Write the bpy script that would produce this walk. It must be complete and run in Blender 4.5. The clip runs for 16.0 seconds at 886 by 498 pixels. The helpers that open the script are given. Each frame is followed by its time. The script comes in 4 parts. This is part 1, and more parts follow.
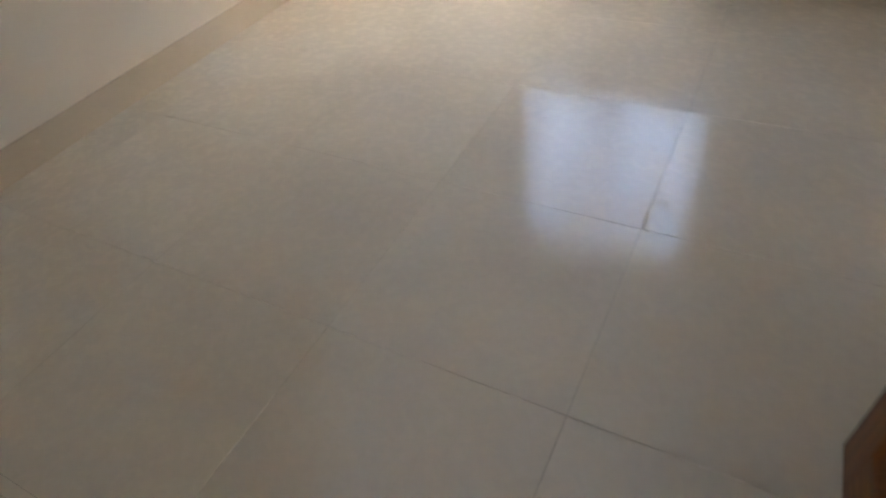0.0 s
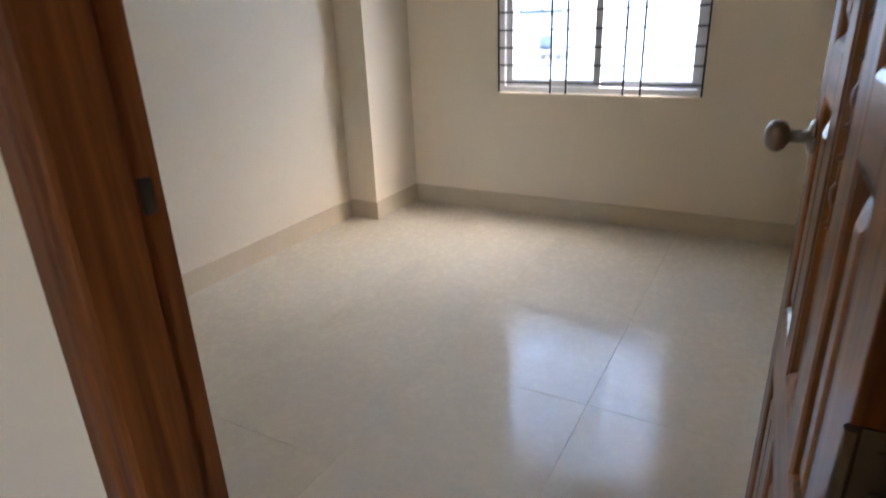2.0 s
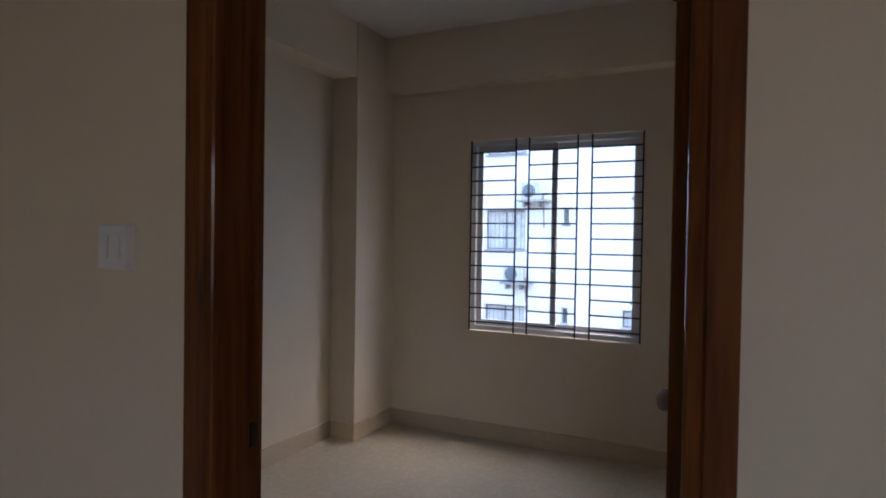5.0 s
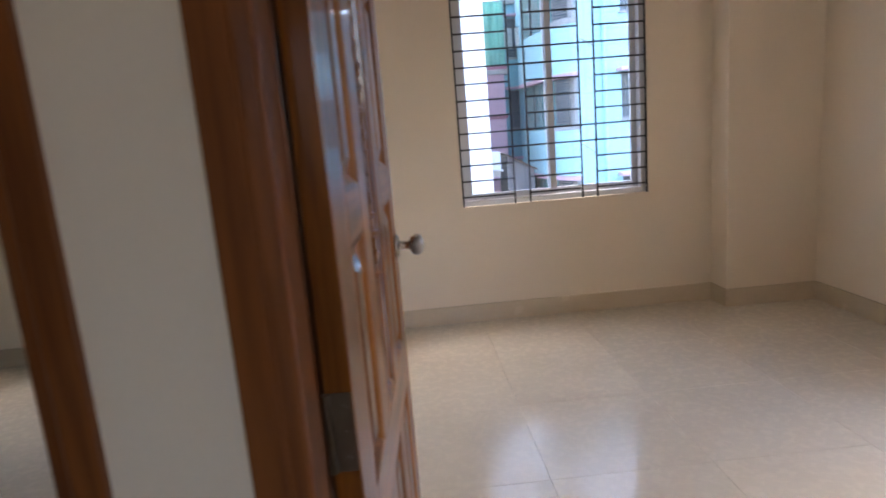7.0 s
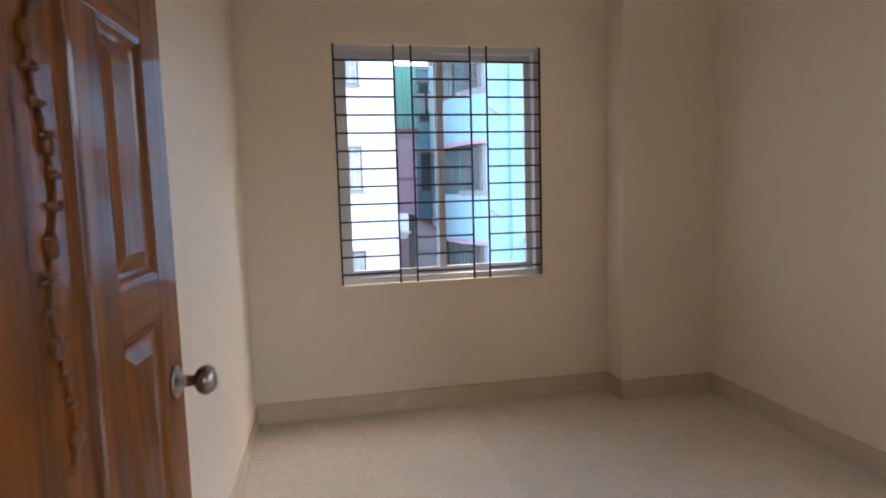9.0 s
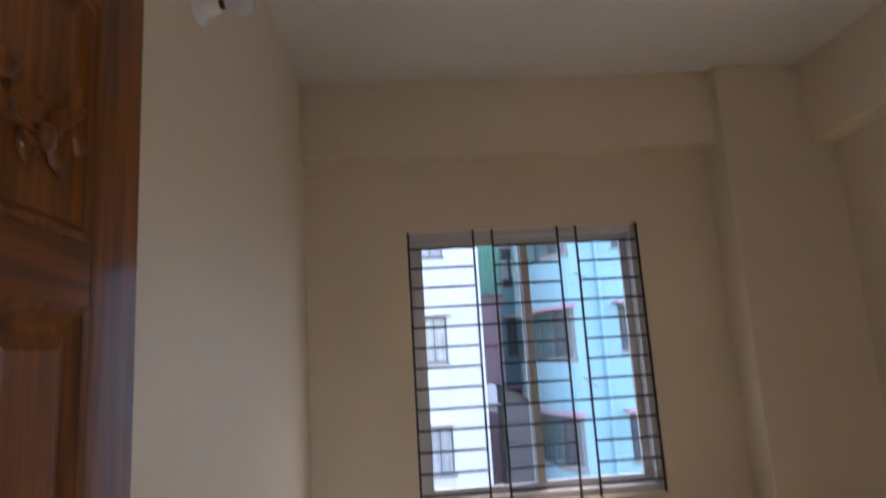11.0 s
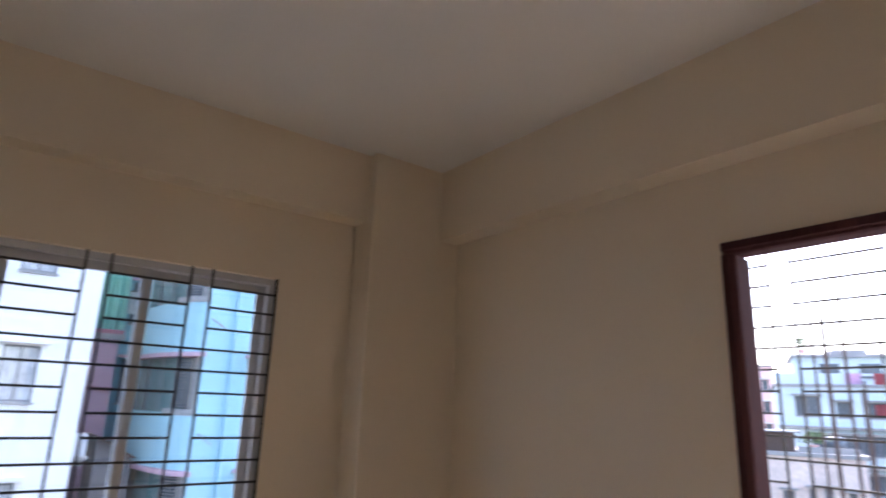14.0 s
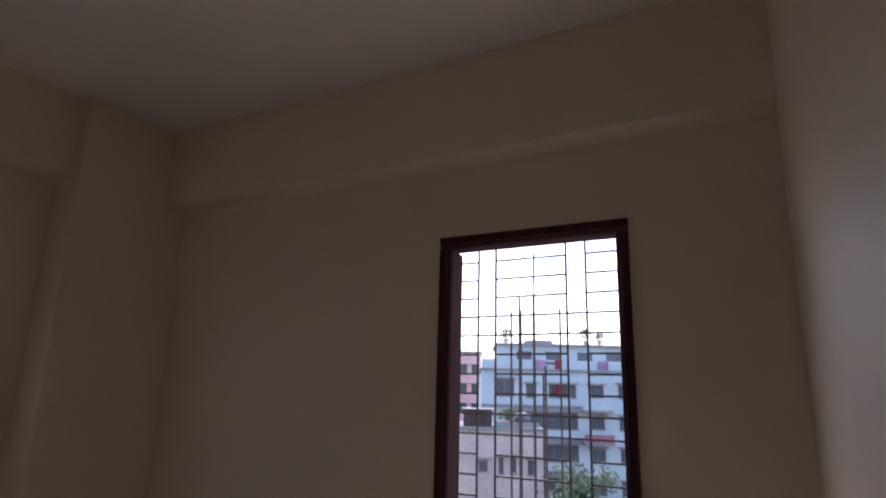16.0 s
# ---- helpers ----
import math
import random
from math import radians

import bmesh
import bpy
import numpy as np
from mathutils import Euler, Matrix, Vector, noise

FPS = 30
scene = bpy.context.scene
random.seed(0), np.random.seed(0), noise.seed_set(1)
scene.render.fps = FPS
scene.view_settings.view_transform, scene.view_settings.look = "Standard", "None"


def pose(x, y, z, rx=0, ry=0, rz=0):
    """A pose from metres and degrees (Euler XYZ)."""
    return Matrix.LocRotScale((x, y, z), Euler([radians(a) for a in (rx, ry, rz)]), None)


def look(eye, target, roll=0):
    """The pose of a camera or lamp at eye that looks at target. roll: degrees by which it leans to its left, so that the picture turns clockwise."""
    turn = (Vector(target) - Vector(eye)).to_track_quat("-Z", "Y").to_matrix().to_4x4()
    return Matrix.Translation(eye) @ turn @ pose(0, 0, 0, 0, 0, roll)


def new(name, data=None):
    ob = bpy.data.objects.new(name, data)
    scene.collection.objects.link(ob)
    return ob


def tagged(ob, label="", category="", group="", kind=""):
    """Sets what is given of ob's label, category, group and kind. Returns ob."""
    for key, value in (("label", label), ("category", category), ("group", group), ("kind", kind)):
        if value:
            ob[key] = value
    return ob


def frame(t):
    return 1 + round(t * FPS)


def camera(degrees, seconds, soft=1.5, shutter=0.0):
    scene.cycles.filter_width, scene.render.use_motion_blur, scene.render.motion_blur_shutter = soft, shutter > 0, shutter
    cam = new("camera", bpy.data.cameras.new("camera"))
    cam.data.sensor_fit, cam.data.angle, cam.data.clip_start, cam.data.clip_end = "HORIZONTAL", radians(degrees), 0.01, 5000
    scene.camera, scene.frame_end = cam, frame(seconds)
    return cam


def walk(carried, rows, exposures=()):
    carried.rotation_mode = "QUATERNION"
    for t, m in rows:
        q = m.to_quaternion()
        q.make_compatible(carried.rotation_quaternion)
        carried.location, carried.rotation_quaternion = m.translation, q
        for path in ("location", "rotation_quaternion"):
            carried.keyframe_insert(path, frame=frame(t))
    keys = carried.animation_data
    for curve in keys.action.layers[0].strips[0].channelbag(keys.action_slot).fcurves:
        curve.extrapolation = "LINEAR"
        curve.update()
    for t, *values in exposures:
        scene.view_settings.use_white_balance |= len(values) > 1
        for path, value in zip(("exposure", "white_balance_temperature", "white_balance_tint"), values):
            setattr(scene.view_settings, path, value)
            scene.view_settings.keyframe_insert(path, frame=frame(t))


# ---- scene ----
PATH = [
    (0, (-1.120, -3.104, 1.121), (-1.897, -1.894, -0.270), -8.03),
    (0.5, (-1.093, -3.220, 1.118), (-1.676, -1.923, -0.288), -6.75),
    (1, (-1.006, -3.313, 1.149), (-1.671, -1.911, -0.113), -7.96),
    (1.5, (-0.925, -3.438, 1.217), (-1.755, -1.881, 0.275), -3.16),
    (2, (-0.858, -3.562, 1.242), (-1.776, -1.942, 0.513), -2.32),
    (2.5, (-0.813, -3.707, 1.297), (-1.735, -1.983, 0.873), -0.14),
    (3, (-0.784, -3.846, 1.378), (-1.677, -2.057, 1.350), 1.36),
    (3.2, (-0.776, -3.885, 1.412), (-1.669, -2.095, 1.428), 2.28),
    (5.3, (-0.687, -3.979, 1.422), (-1.552, -2.176, 1.355), 0.22),
    (5.5, (-0.673, -3.969, 1.386), (-1.448, -2.131, 1.239), -0.24),
    (6, (-0.577, -3.982, 1.269), (-0.973, -2.041, 1.000), -2.36),
    (6.5, (-0.468, -3.936, 1.260), (-0.548, -1.963, 0.938), -4.03),
    (7, (-0.349, -3.849, 1.247), (-0.249, -1.887, 0.871), -4.63),
    (7.5, (-0.248, -3.795, 1.242), (-0.089, -1.840, 0.853), -4.16),
    (8, (-0.178, -3.725, 1.283), (0.097, -1.781, 0.900), -3.51),
    (8.2, (-0.167, -3.684, 1.278), (0.172, -1.743, 0.937), -3.01),
    (10.3, (-0.043, -3.107, 1.395), (0.36, -1.148, 1.43), -1.2),
    (10.5, (-0.04, -3.073, 1.403), (0.285, -1.103, 1.517), -1.6),
    (11, (-0.045, -3.047, 1.499), (0.102, -1.082, 1.842), -3.5),
    (11.5, (-0.067, -3.035, 1.503), (0.006, -1.125, 2.09), -2.2),
    (12, (-0.072, -3.022, 1.524), (-0.01, -1.105, 2.092), -1.9),
    (12.5, (-0.054, -3.015, 1.523), (0.16, -1.102, 2.066), -1.7),
    (13, (-0.013, -2.996, 1.521), (0.501, -1.128, 2.016), 1.6),
    (13.5, (-0.001, -2.993, 1.505), (0.863, -1.257, 1.994), 2.4),
    (14, (0.042, -2.982, 1.512), (1.205, -1.436, 2.018), 2.1),
    (14.5, (0.06, -2.992, 1.514), (1.433, -1.641, 2.05), 1.5),
    (15, (0.074, -3.006, 1.516), (1.609, -1.855, 2.079), 2.7),
    (15.5, (0.081, -3.004, 1.517), (1.719, -2.016, 2.102), 2.1),
    (16, (0.091, -3.007, 1.51), (1.801, -2.088, 1.989), 1.5),
]

cam = camera(72.72, 16.0, soft=1.8, shutter=0.5)
walk(cam, [(t, look(eye, target, roll)) for t, eye, target, roll in PATH],
     exposures=[(0, 3.95, 6450, 13), (0.5, 4.13, 6420, 15), (1.0, 4.22, 6400, 14), (1.5, 4.2, 6220, 13), (2.0, 4.12, 6150, 13), (2.5, 3.8, 6080, 15), (3.0, 3.15, 6050, 17),
                (3.2, 2.78, 6050, 17), (5.3, 2.4, 6050, 18), (6.5, 2.9, 6100, 17), (8.0, 2.9, 6380, 18), (10.3, 2.15, 6350, 16),
                (11.5, 2.1, 6450, 18), (12.5, 2.26, 6500, 19), (14.5, 1.95, 6300, 19), (15.0, 1.53, 6250, 19), (15.5, 1.2, 6250, 22), (16, 0.95, 6300, 24)])

# ---- world and large lights ----
world = bpy.data.worlds.new("hazy_sky")
scene.world = world
world.use_nodes = True
wn = world.node_tree.nodes
sky = wn.new("ShaderNodeTexSky")
sky.sky_type = "NISHITA"
sky.sun_disc = False
sky.sun_elevation = radians(58)
sky.sun_rotation = radians(61)
sky.air_density = 1.0
sky.dust_density = 3.0
sky.ozone_density = 1.5
world.node_tree.links.new(sky.outputs["Color"], wn["Background"].inputs["Color"])
wn["Background"].inputs["Strength"].default_value = 0.26

sun = new("sun", bpy.data.lights.new("sun", "SUN"))
sun.data.energy = 0.3
sun.data.angle = radians(60)
sun.data.color = (1.0, 0.95, 0.88)
# sun dissolved in haze, high over the street end
sun.matrix_world = look((16.40, 9.09, 30), (0, 0, 0))


def window_lamp(name, eye, target, width, height, power, color=(1.0, 0.95, 0.88)):
    lamp = new(name, bpy.data.lights.new(name, "AREA"))
    lamp.data.shape = "RECTANGLE"
    lamp.data.size, lamp.data.size_y = width, height
    lamp.data.energy = power
    lamp.data.color = color
    lamp.matrix_world = look(eye, target)
    return lamp


# daylight of the hall's own window, behind the walker
window_lamp("hall_window_light", (0.75, -7.10, 1.5), (0.2, -3.0, 1.3), 1.2, 1.05, 0.72, (1.0, 0.84, 0.68))


# ---- materials ----
def material(name, color, rough=0.6, metal=0.0, grain=0.06, scale=6.0, fine=60.0, bump=0.15, dist=0.002,
             coat=0.0, rough_var=0.08, random_var=0.0, spec=0.5):
    m = bpy.data.materials.new(name)
    m.use_nodes = True
    n, l = m.node_tree.nodes, m.node_tree.links
    b = n["Principled BSDF"]
    tex = n.new("ShaderNodeTexCoord")
    big, small = n.new("ShaderNodeTexNoise"), n.new("ShaderNodeTexNoise")
    big.inputs["Scale"].default_value, big.inputs["Detail"].default_value = scale, 5
    small.inputs["Scale"].default_value, small.inputs["Detail"].default_value = fine, 3
    for s in (big, small):
        l.new(tex.outputs["Object"], s.inputs["Vector"])
    mix = n.new("ShaderNodeMix")
    mix.data_type = "RGBA"
    mix.inputs["A"].default_value = (*[c * (1 - grain) for c in color], 1)
    mix.inputs["B"].default_value = (*[min(1, c * (1 + grain)) for c in color], 1)
    add = n.new("ShaderNodeMath")
    add.operation = "MULTIPLY_ADD"
    add.inputs[1].default_value, add.inputs[2].default_value = 0.35, 0.0
    l.new(small.outputs["Fac"], add.inputs[0])
    tot = n.new("ShaderNodeMath")
    tot.operation = "MULTIPLY_ADD"
    tot.inputs[1].default_value = 0.65
    l.new(big.outputs["Fac"], tot.inputs[0])
    l.new(add.outputs[0], tot.inputs[2])
    ramp = n.new("ShaderNodeMapRange")
    ramp.inputs["From Min"].default_value, ramp.inputs["From Max"].default_value = 0.3, 0.7
    l.new(tot.outputs[0], ramp.inputs["Value"])
    l.new(ramp.outputs[0], mix.inputs["Factor"])
    out = mix.outputs["Result"]
    if random_var:
        info, hsv = n.new("ShaderNodeObjectInfo"), n.new("ShaderNodeHueSaturation")
        mr = n.new("ShaderNodeMapRange")
        mr.inputs["To Min"].default_value, mr.inputs["To Max"].default_value = 1 - random_var, 1 + random_var
        l.new(info.outputs["Random"], mr.inputs["Value"])
        l.new(mr.outputs[0], hsv.inputs["Value"])
        l.new(out, hsv.inputs["Color"])
        out = hsv.outputs["Color"]
    l.new(out, b.inputs["Base Color"])
    rr = n.new("ShaderNodeMapRange")
    rr.inputs["From Min"].default_value, rr.inputs["From Max"].default_value = 0.3, 0.7
    rr.inputs["To Min"].default_value, rr.inputs["To Max"].default_value = max(0.02, rough - rough_var), min(1, rough + rough_var)
    l.new(big.outputs["Fac"], rr.inputs["Value"])
    l.new(rr.outputs[0], b.inputs["Roughness"])
    b.inputs["Metallic"].default_value = metal
    b.inputs["Coat Weight"].default_value = coat
    b.inputs["Coat Roughness"].default_value = 0.12
    b.inputs["Specular IOR Level"].default_value = spec
    if bump:
        bp = n.new("ShaderNodeBump")
        bp.inputs["Strength"].default_value, bp.inputs["Distance"].default_value = bump, dist
        l.new(small.outputs["Fac"], bp.inputs["Height"])
        l.new(bp.outputs["Normal"], b.inputs["Normal"])
    return m


def wood_material(name, dark, light, rough=0.42, coat=0.28, axis=2):
    m = bpy.data.materials.new(name)
    m.use_nodes = True
    n, l = m.node_tree.nodes, m.node_tree.links
    b = n["Principled BSDF"]
    tex, mp = n.new("ShaderNodeTexCoord"), n.new("ShaderNodeMapping")
    sc = [14.0, 14.0, 14.0]
    sc[axis] = 0.9
    mp.inputs["Scale"].default_value = sc
    l.new(tex.outputs["Object"], mp.inputs["Vector"])
    big, small = n.new("ShaderNodeTexNoise"), n.new("ShaderNodeTexNoise")
    big.inputs["Scale"].default_value, big.inputs["Detail"].default_value = 1.0, 4
    big.inputs["Distortion"].default_value = 1.6
    small.inputs["Scale"].default_value, small.inputs["Detail"].default_value = 7.0, 6
    l.new(mp.outputs[0], big.inputs["Vector"])
    l.new(mp.outputs[0], small.inputs["Vector"])
    cr = n.new("ShaderNodeValToRGB")
    cr.color_ramp.elements[0].position, cr.color_ramp.elements[1].position = 0.3, 0.72
    cr.color_ramp.elements[0].color, cr.color_ramp.elements[1].color = (*dark, 1), (*light, 1)
    sm = n.new("ShaderNodeMath")
    sm.operation = "MULTIPLY_ADD"
    sm.inputs[1].default_value = 0.35
    l.new(small.outputs["Fac"], sm.inputs[0])
    mm = n.new("ShaderNodeMath")
    mm.operation = "MULTIPLY"
    mm.inputs[1].default_value = 0.68
    l.new(big.outputs["Fac"], mm.inputs[0])
    l.new(mm.outputs[0], sm.inputs[2])
    l.new(sm.outputs[0], cr.inputs[0])
    l.new(cr.outputs[0], b.inputs["Base Color"])
    b.inputs["Roughness"].default_value = rough
    b.inputs["Coat Weight"].default_value = coat
    b.inputs["Coat Roughness"].default_value = 0.085
    b.inputs["Specular IOR Level"].default_value = 0.15
    bp = n.new("ShaderNodeBump")
    bp.inputs["Strength"].default_value, bp.inputs["Distance"].default_value = 0.25, 0.0015
    l.new(small.outputs["Fac"], bp.inputs["Height"])
    l.new(bp.outputs["Normal"], b.inputs["Normal"])
    return m


def floor_tile_material():
    """Polished cream porcelain, cloudy, with dusty smears that dull its shine in patches."""
    m = material("polished_tile", (0.69, 0.60, 0.46), rough=0.12, grain=0.05, scale=3.0, fine=40.0, bump=0.0,
                 rough_var=0.03, random_var=0.006, spec=0.5)
    n, l = m.node_tree.nodes, m.node_tree.links
    b = n["Principled BSDF"]
    tex = n.new("ShaderNodeTexCoord")
    smear, spots = n.new("ShaderNodeTexNoise"), n.new("ShaderNodeTexNoise")
    smear.inputs["Scale"].default_value, smear.inputs["Detail"].default_value, smear.inputs["Distortion"].default_value = 5.0, 6, 0.8
    spots.inputs["Scale"].default_value, spots.inputs["Detail"].default_value = 15.0, 1
    geo = n.new("ShaderNodeNewGeometry")
    l.new(geo.outputs["Position"], smear.inputs["Vector"])
    l.new(geo.outputs["Position"], spots.inputs["Vector"])
    mul = n.new("ShaderNodeMath")
    mul.operation = "MULTIPLY"
    l.new(smear.outputs["Fac"], mul.inputs[0])
    l.new(spots.outputs["Fac"], mul.inputs[1])
    rr = n.new("ShaderNodeMapRange")
    rr.inputs["From Min"].default_value, rr.inputs["From Max"].default_value = 0.17, 0.36
    rr.inputs["To Min"].default_value, rr.inputs["To Max"].default_value = 0.115, 0.21
    l.new(mul.outputs[0], rr.inputs["Value"])
    l.new(rr.outputs[0], b.inputs["Roughness"])
    dust, film = n.new("ShaderNodeTexNoise"), n.new("ShaderNodeMapRange")
    dust.inputs["Scale"].default_value, dust.inputs["Detail"].default_value, dust.inputs["Distortion"].default_value = 26.0, 6, 0.7
    l.new(geo.outputs["Position"], dust.inputs["Vector"])
    film.inputs["From Min"].default_value, film.inputs["From Max"].default_value = 0.41, 0.53
    film.inputs["To Min"].default_value, film.inputs["To Max"].default_value = 0.045, 0.265
    l.new(dust.outputs["Fac"], film.inputs["Value"])
    l.new(film.outputs[0], b.inputs["Specular IOR Level"])
    bp = n.new("ShaderNodeBump")
    bp.inputs["Strength"].default_value, bp.inputs["Distance"].default_value = 0.12, 0.0012
    l.new(mul.outputs[0], bp.inputs["Height"])
    l.new(bp.outputs["Normal"], b.inputs["Normal"])
    return m


def glass_material(name, tint):
    m = bpy.data.materials.new(name)
    m.use_nodes = True
    b = m.node_tree.nodes["Principled BSDF"]
    b.inputs["Base Color"].default_value = (*tint, 1)
    b.inputs["Transmission Weight"].default_value = 1.0
    b.inputs["Roughness"].default_value = 0.0
    b.inputs["IOR"].default_value = 1.45
    return m


PAINT = material("cream_wall_paint", (0.80, 0.687, 0.528), rough=0.55, grain=0.025, scale=1.6, fine=90, bump=0.12, dist=0.0012)
CEILING = material("white_ceiling_paint", (0.80, 0.765, 0.70), rough=0.7, grain=0.02, scale=2.0, fine=90, bump=0.1, dist=0.001)
TILE = floor_tile_material()
SKIRT = material("skirting_tile", (0.64, 0.525, 0.37), rough=0.2, grain=0.05, scale=5, fine=50, bump=0.03)
GROUT = material("tile_grout", (0.43, 0.35, 0.26), rough=0.9, grain=0.2, scale=8, fine=120)
WOOD = wood_material("varnished_teak", (0.052, 0.013, 0.0026), (0.31, 0.096, 0.0125), coat=0.46)
WOOD_H = wood_material("varnished_teak_crosswise", (0.052, 0.013, 0.0026), (0.31, 0.096, 0.0125), coat=0.46, axis=0)
WOOD_PANEL = wood_material("varnished_teak_panel", (0.054, 0.0145, 0.003), (0.33, 0.108, 0.0155), coat=0.46)
JAMB = wood_material("dark_varnished_teak", (0.060, 0.017, 0.006), (0.24, 0.074, 0.017), rough=0.5, coat=0.32)
MAROON = wood_material("maroon_painted_wood", (0.055, 0.020, 0.021), (0.095, 0.036, 0.038), rough=0.75, coat=0.0)
STEEL = material("tarnished_knob_metal", (0.36, 0.32, 0.28), rough=0.26, metal=1.0, grain=0.05, bump=0.0)
DULL = material("tarnished_steel", (0.09, 0.075, 0.06), rough=0.5, metal=0.8, grain=0.2, bump=0.1)
BRONZE = material("dark_hinge_steel", (0.17, 0.13, 0.09), rough=0.45, metal=0.9, grain=0.2, bump=0.1)
ALU = material("grey_aluminium", (0.60, 0.60, 0.61), rough=0.42, metal=0.3, grain=0.05, bump=0.05)
IRON = material("dark_grille_paint", (0.022, 0.019, 0.018), rough=0.45, grain=0.2, scale=20, fine=150, bump=0.3)
GLASS = glass_material("window_glass", (0.90, 0.96, 0.96))
PLASTIC = material("white_plastic", (0.80, 0.80, 0.78), rough=0.3, grain=0.01, bump=0.0)
OPAL = material("opal_bulb_glass", (0.70, 0.70, 0.73), rough=0.25, grain=0.01, bump=0.0)
# outside
EXT_WHITE = material("white_facade_paint", (0.72, 0.705, 0.68), rough=0.8, grain=0.05, scale=0.6, fine=8, bump=0.2, dist=0.01)
EXT_CYAN = material("pale_cyan_facade_paint", (0.33, 0.55, 0.61), rough=0.8, grain=0.07, scale=0.5, fine=8, bump=0.2, dist=0.01)
EXT_CYAN_D = material("blue_green_facade_paint", (0.20, 0.40, 0.46), rough=0.8, grain=0.08, scale=0.5, fine=8, bump=0.2, dist=0.01)
EXT_PINK = material("dusty_pink_paint", (0.54, 0.35, 0.41), rough=0.8, grain=0.1, scale=0.6, fine=8, bump=0.2, dist=0.01)
EXT_PINK_D = material("deep_pink_paint", (0.36, 0.16, 0.20), rough=0.8, grain=0.1, scale=0.6, fine=8, bump=0.2, dist=0.01)
EXT_GREEN_GLASS = material("green_far_glass", (0.12, 0.26, 0.26), rough=0.2, grain=0.3, scale=1.5, fine=9, bump=0.0)
EXT_SALMON = material("salmon_facade_paint", (0.80, 0.50, 0.48), rough=0.8, grain=0.1, scale=0.6, fine=8, bump=0.2, dist=0.01)
EXT_BLUE = material("light_blue_facade_paint", (0.54, 0.62, 0.63), rough=0.8, grain=0.1, scale=0.4, fine=5, bump=0.2, dist=0.02)
EXT_CREAM = material("weathered_cream_plaster", (0.62, 0.50, 0.44), rough=0.85, grain=0.32, scale=0.5, fine=5, bump=0.3, dist=0.02)
EXT_CONC = material("bare_concrete", (0.30, 0.29, 0.28), rough=0.9, grain=0.2, scale=0.8, fine=10, bump=0.3, dist=0.02)
CEMENT = material("pale_cement", (0.55, 0.52, 0.47), rough=0.6, grain=0.08, scale=2, fine=40, bump=0.2)
EXT_TIN = material("rusty_tin_sheet", (0.32, 0.33, 0.35), rough=0.5, metal=0.4, grain=0.25, scale=1.2, fine=12, bump=0.2)
EXT_NET = material("green_shade_net", (0.30, 0.58, 0.50), rough=0.9, grain=0.2, scale=1.0, fine=20, bump=0.2)
EXT_PANE = material("dark_far_glass", (0.10, 0.12, 0.14), rough=0.12, grain=0.3, scale=1.0, fine=6, bump=0.0)
EXT_FRAME = material("far_window_frame", (0.45, 0.46, 0.48), rough=0.5, grain=0.05)
EXT_SASH = material("grey_far_sash", (0.20, 0.20, 0.21), rough=0.5, grain=0.08)
EXT_CURTAIN = material("pale_curtain", (0.55, 0.55, 0.54), rough=0.9, grain=0.25, scale=5, fine=30)
# wall colour darkened to hold the shade between the tall blocks
GAP_SHADE = material("shaded_gap_wall", (0.16, 0.15, 0.15), rough=0.9, grain=0.2, scale=1.0, fine=8)
REBAR = material("rusty_rebar", (0.10, 0.065, 0.05), rough=0.8, grain=0.3, scale=10, fine=80, bump=0.4)
EARTH = material("street_ground", (0.14, 0.125, 0.11), rough=0.95, grain=0.3, scale=0.2, fine=3, bump=0.4, dist=0.05)
BARK = material("tree_bark", (0.12, 0.085, 0.06), rough=0.9, grain=0.3, scale=5, fine=40, bump=0.6, dist=0.01)
LEAF = material("tree_leaves", (0.06, 0.115, 0.04), rough=0.6, grain=0.35, scale=2, fine=20, bump=0.0)
CLOTH_RED = material("red_washing", (0.42, 0.11, 0.12), rough=0.9, grain=0.2)
CLOTH_LILAC = material("lilac_washing", (0.60, 0.42, 0.58), rough=0.9, grain=0.2)


# ---- building helpers ----
def add_box(bm, x0, x1, y0, y1, z0, z1, bevel=0.0):
    verts = bmesh.ops.create_cube(bm, size=1.0)["verts"]
    for v in verts:
        v.co = Vector((x0 + (v.co.x + 0.5) * (x1 - x0), y0 + (v.co.y + 0.5) * (y1 - y0), z0 + (v.co.z + 0.5) * (z1 - z0)))
    if bevel:
        edges = {e for v in verts for e in v.link_edges}
        bmesh.ops.bevel(bm, geom=list(edges), offset=bevel, segments=2, affect="EDGES", profile=0.6)
    return bm


def box(x0, x1, y0, y1, z0, z1, bevel=0.0):
    return add_box(bmesh.new(), x0, x1, y0, y1, z0, z1, bevel)


def add_rod(bm, a, b, r, sides=8, r2=None):
    a, b = Vector(a), Vector(b)
    d = b - a
    m = Matrix.Translation((a + b) / 2) @ d.to_track_quat("Z", "Y").to_matrix().to_4x4()
    bmesh.ops.create_cone(bm, cap_ends=True, segments=sides, radius1=r, radius2=r if r2 is None else r2, depth=d.length, matrix=m)
    return bm


def rod(a, b, r, sides=8):
    return add_rod(bmesh.new(), a, b, r, sides)


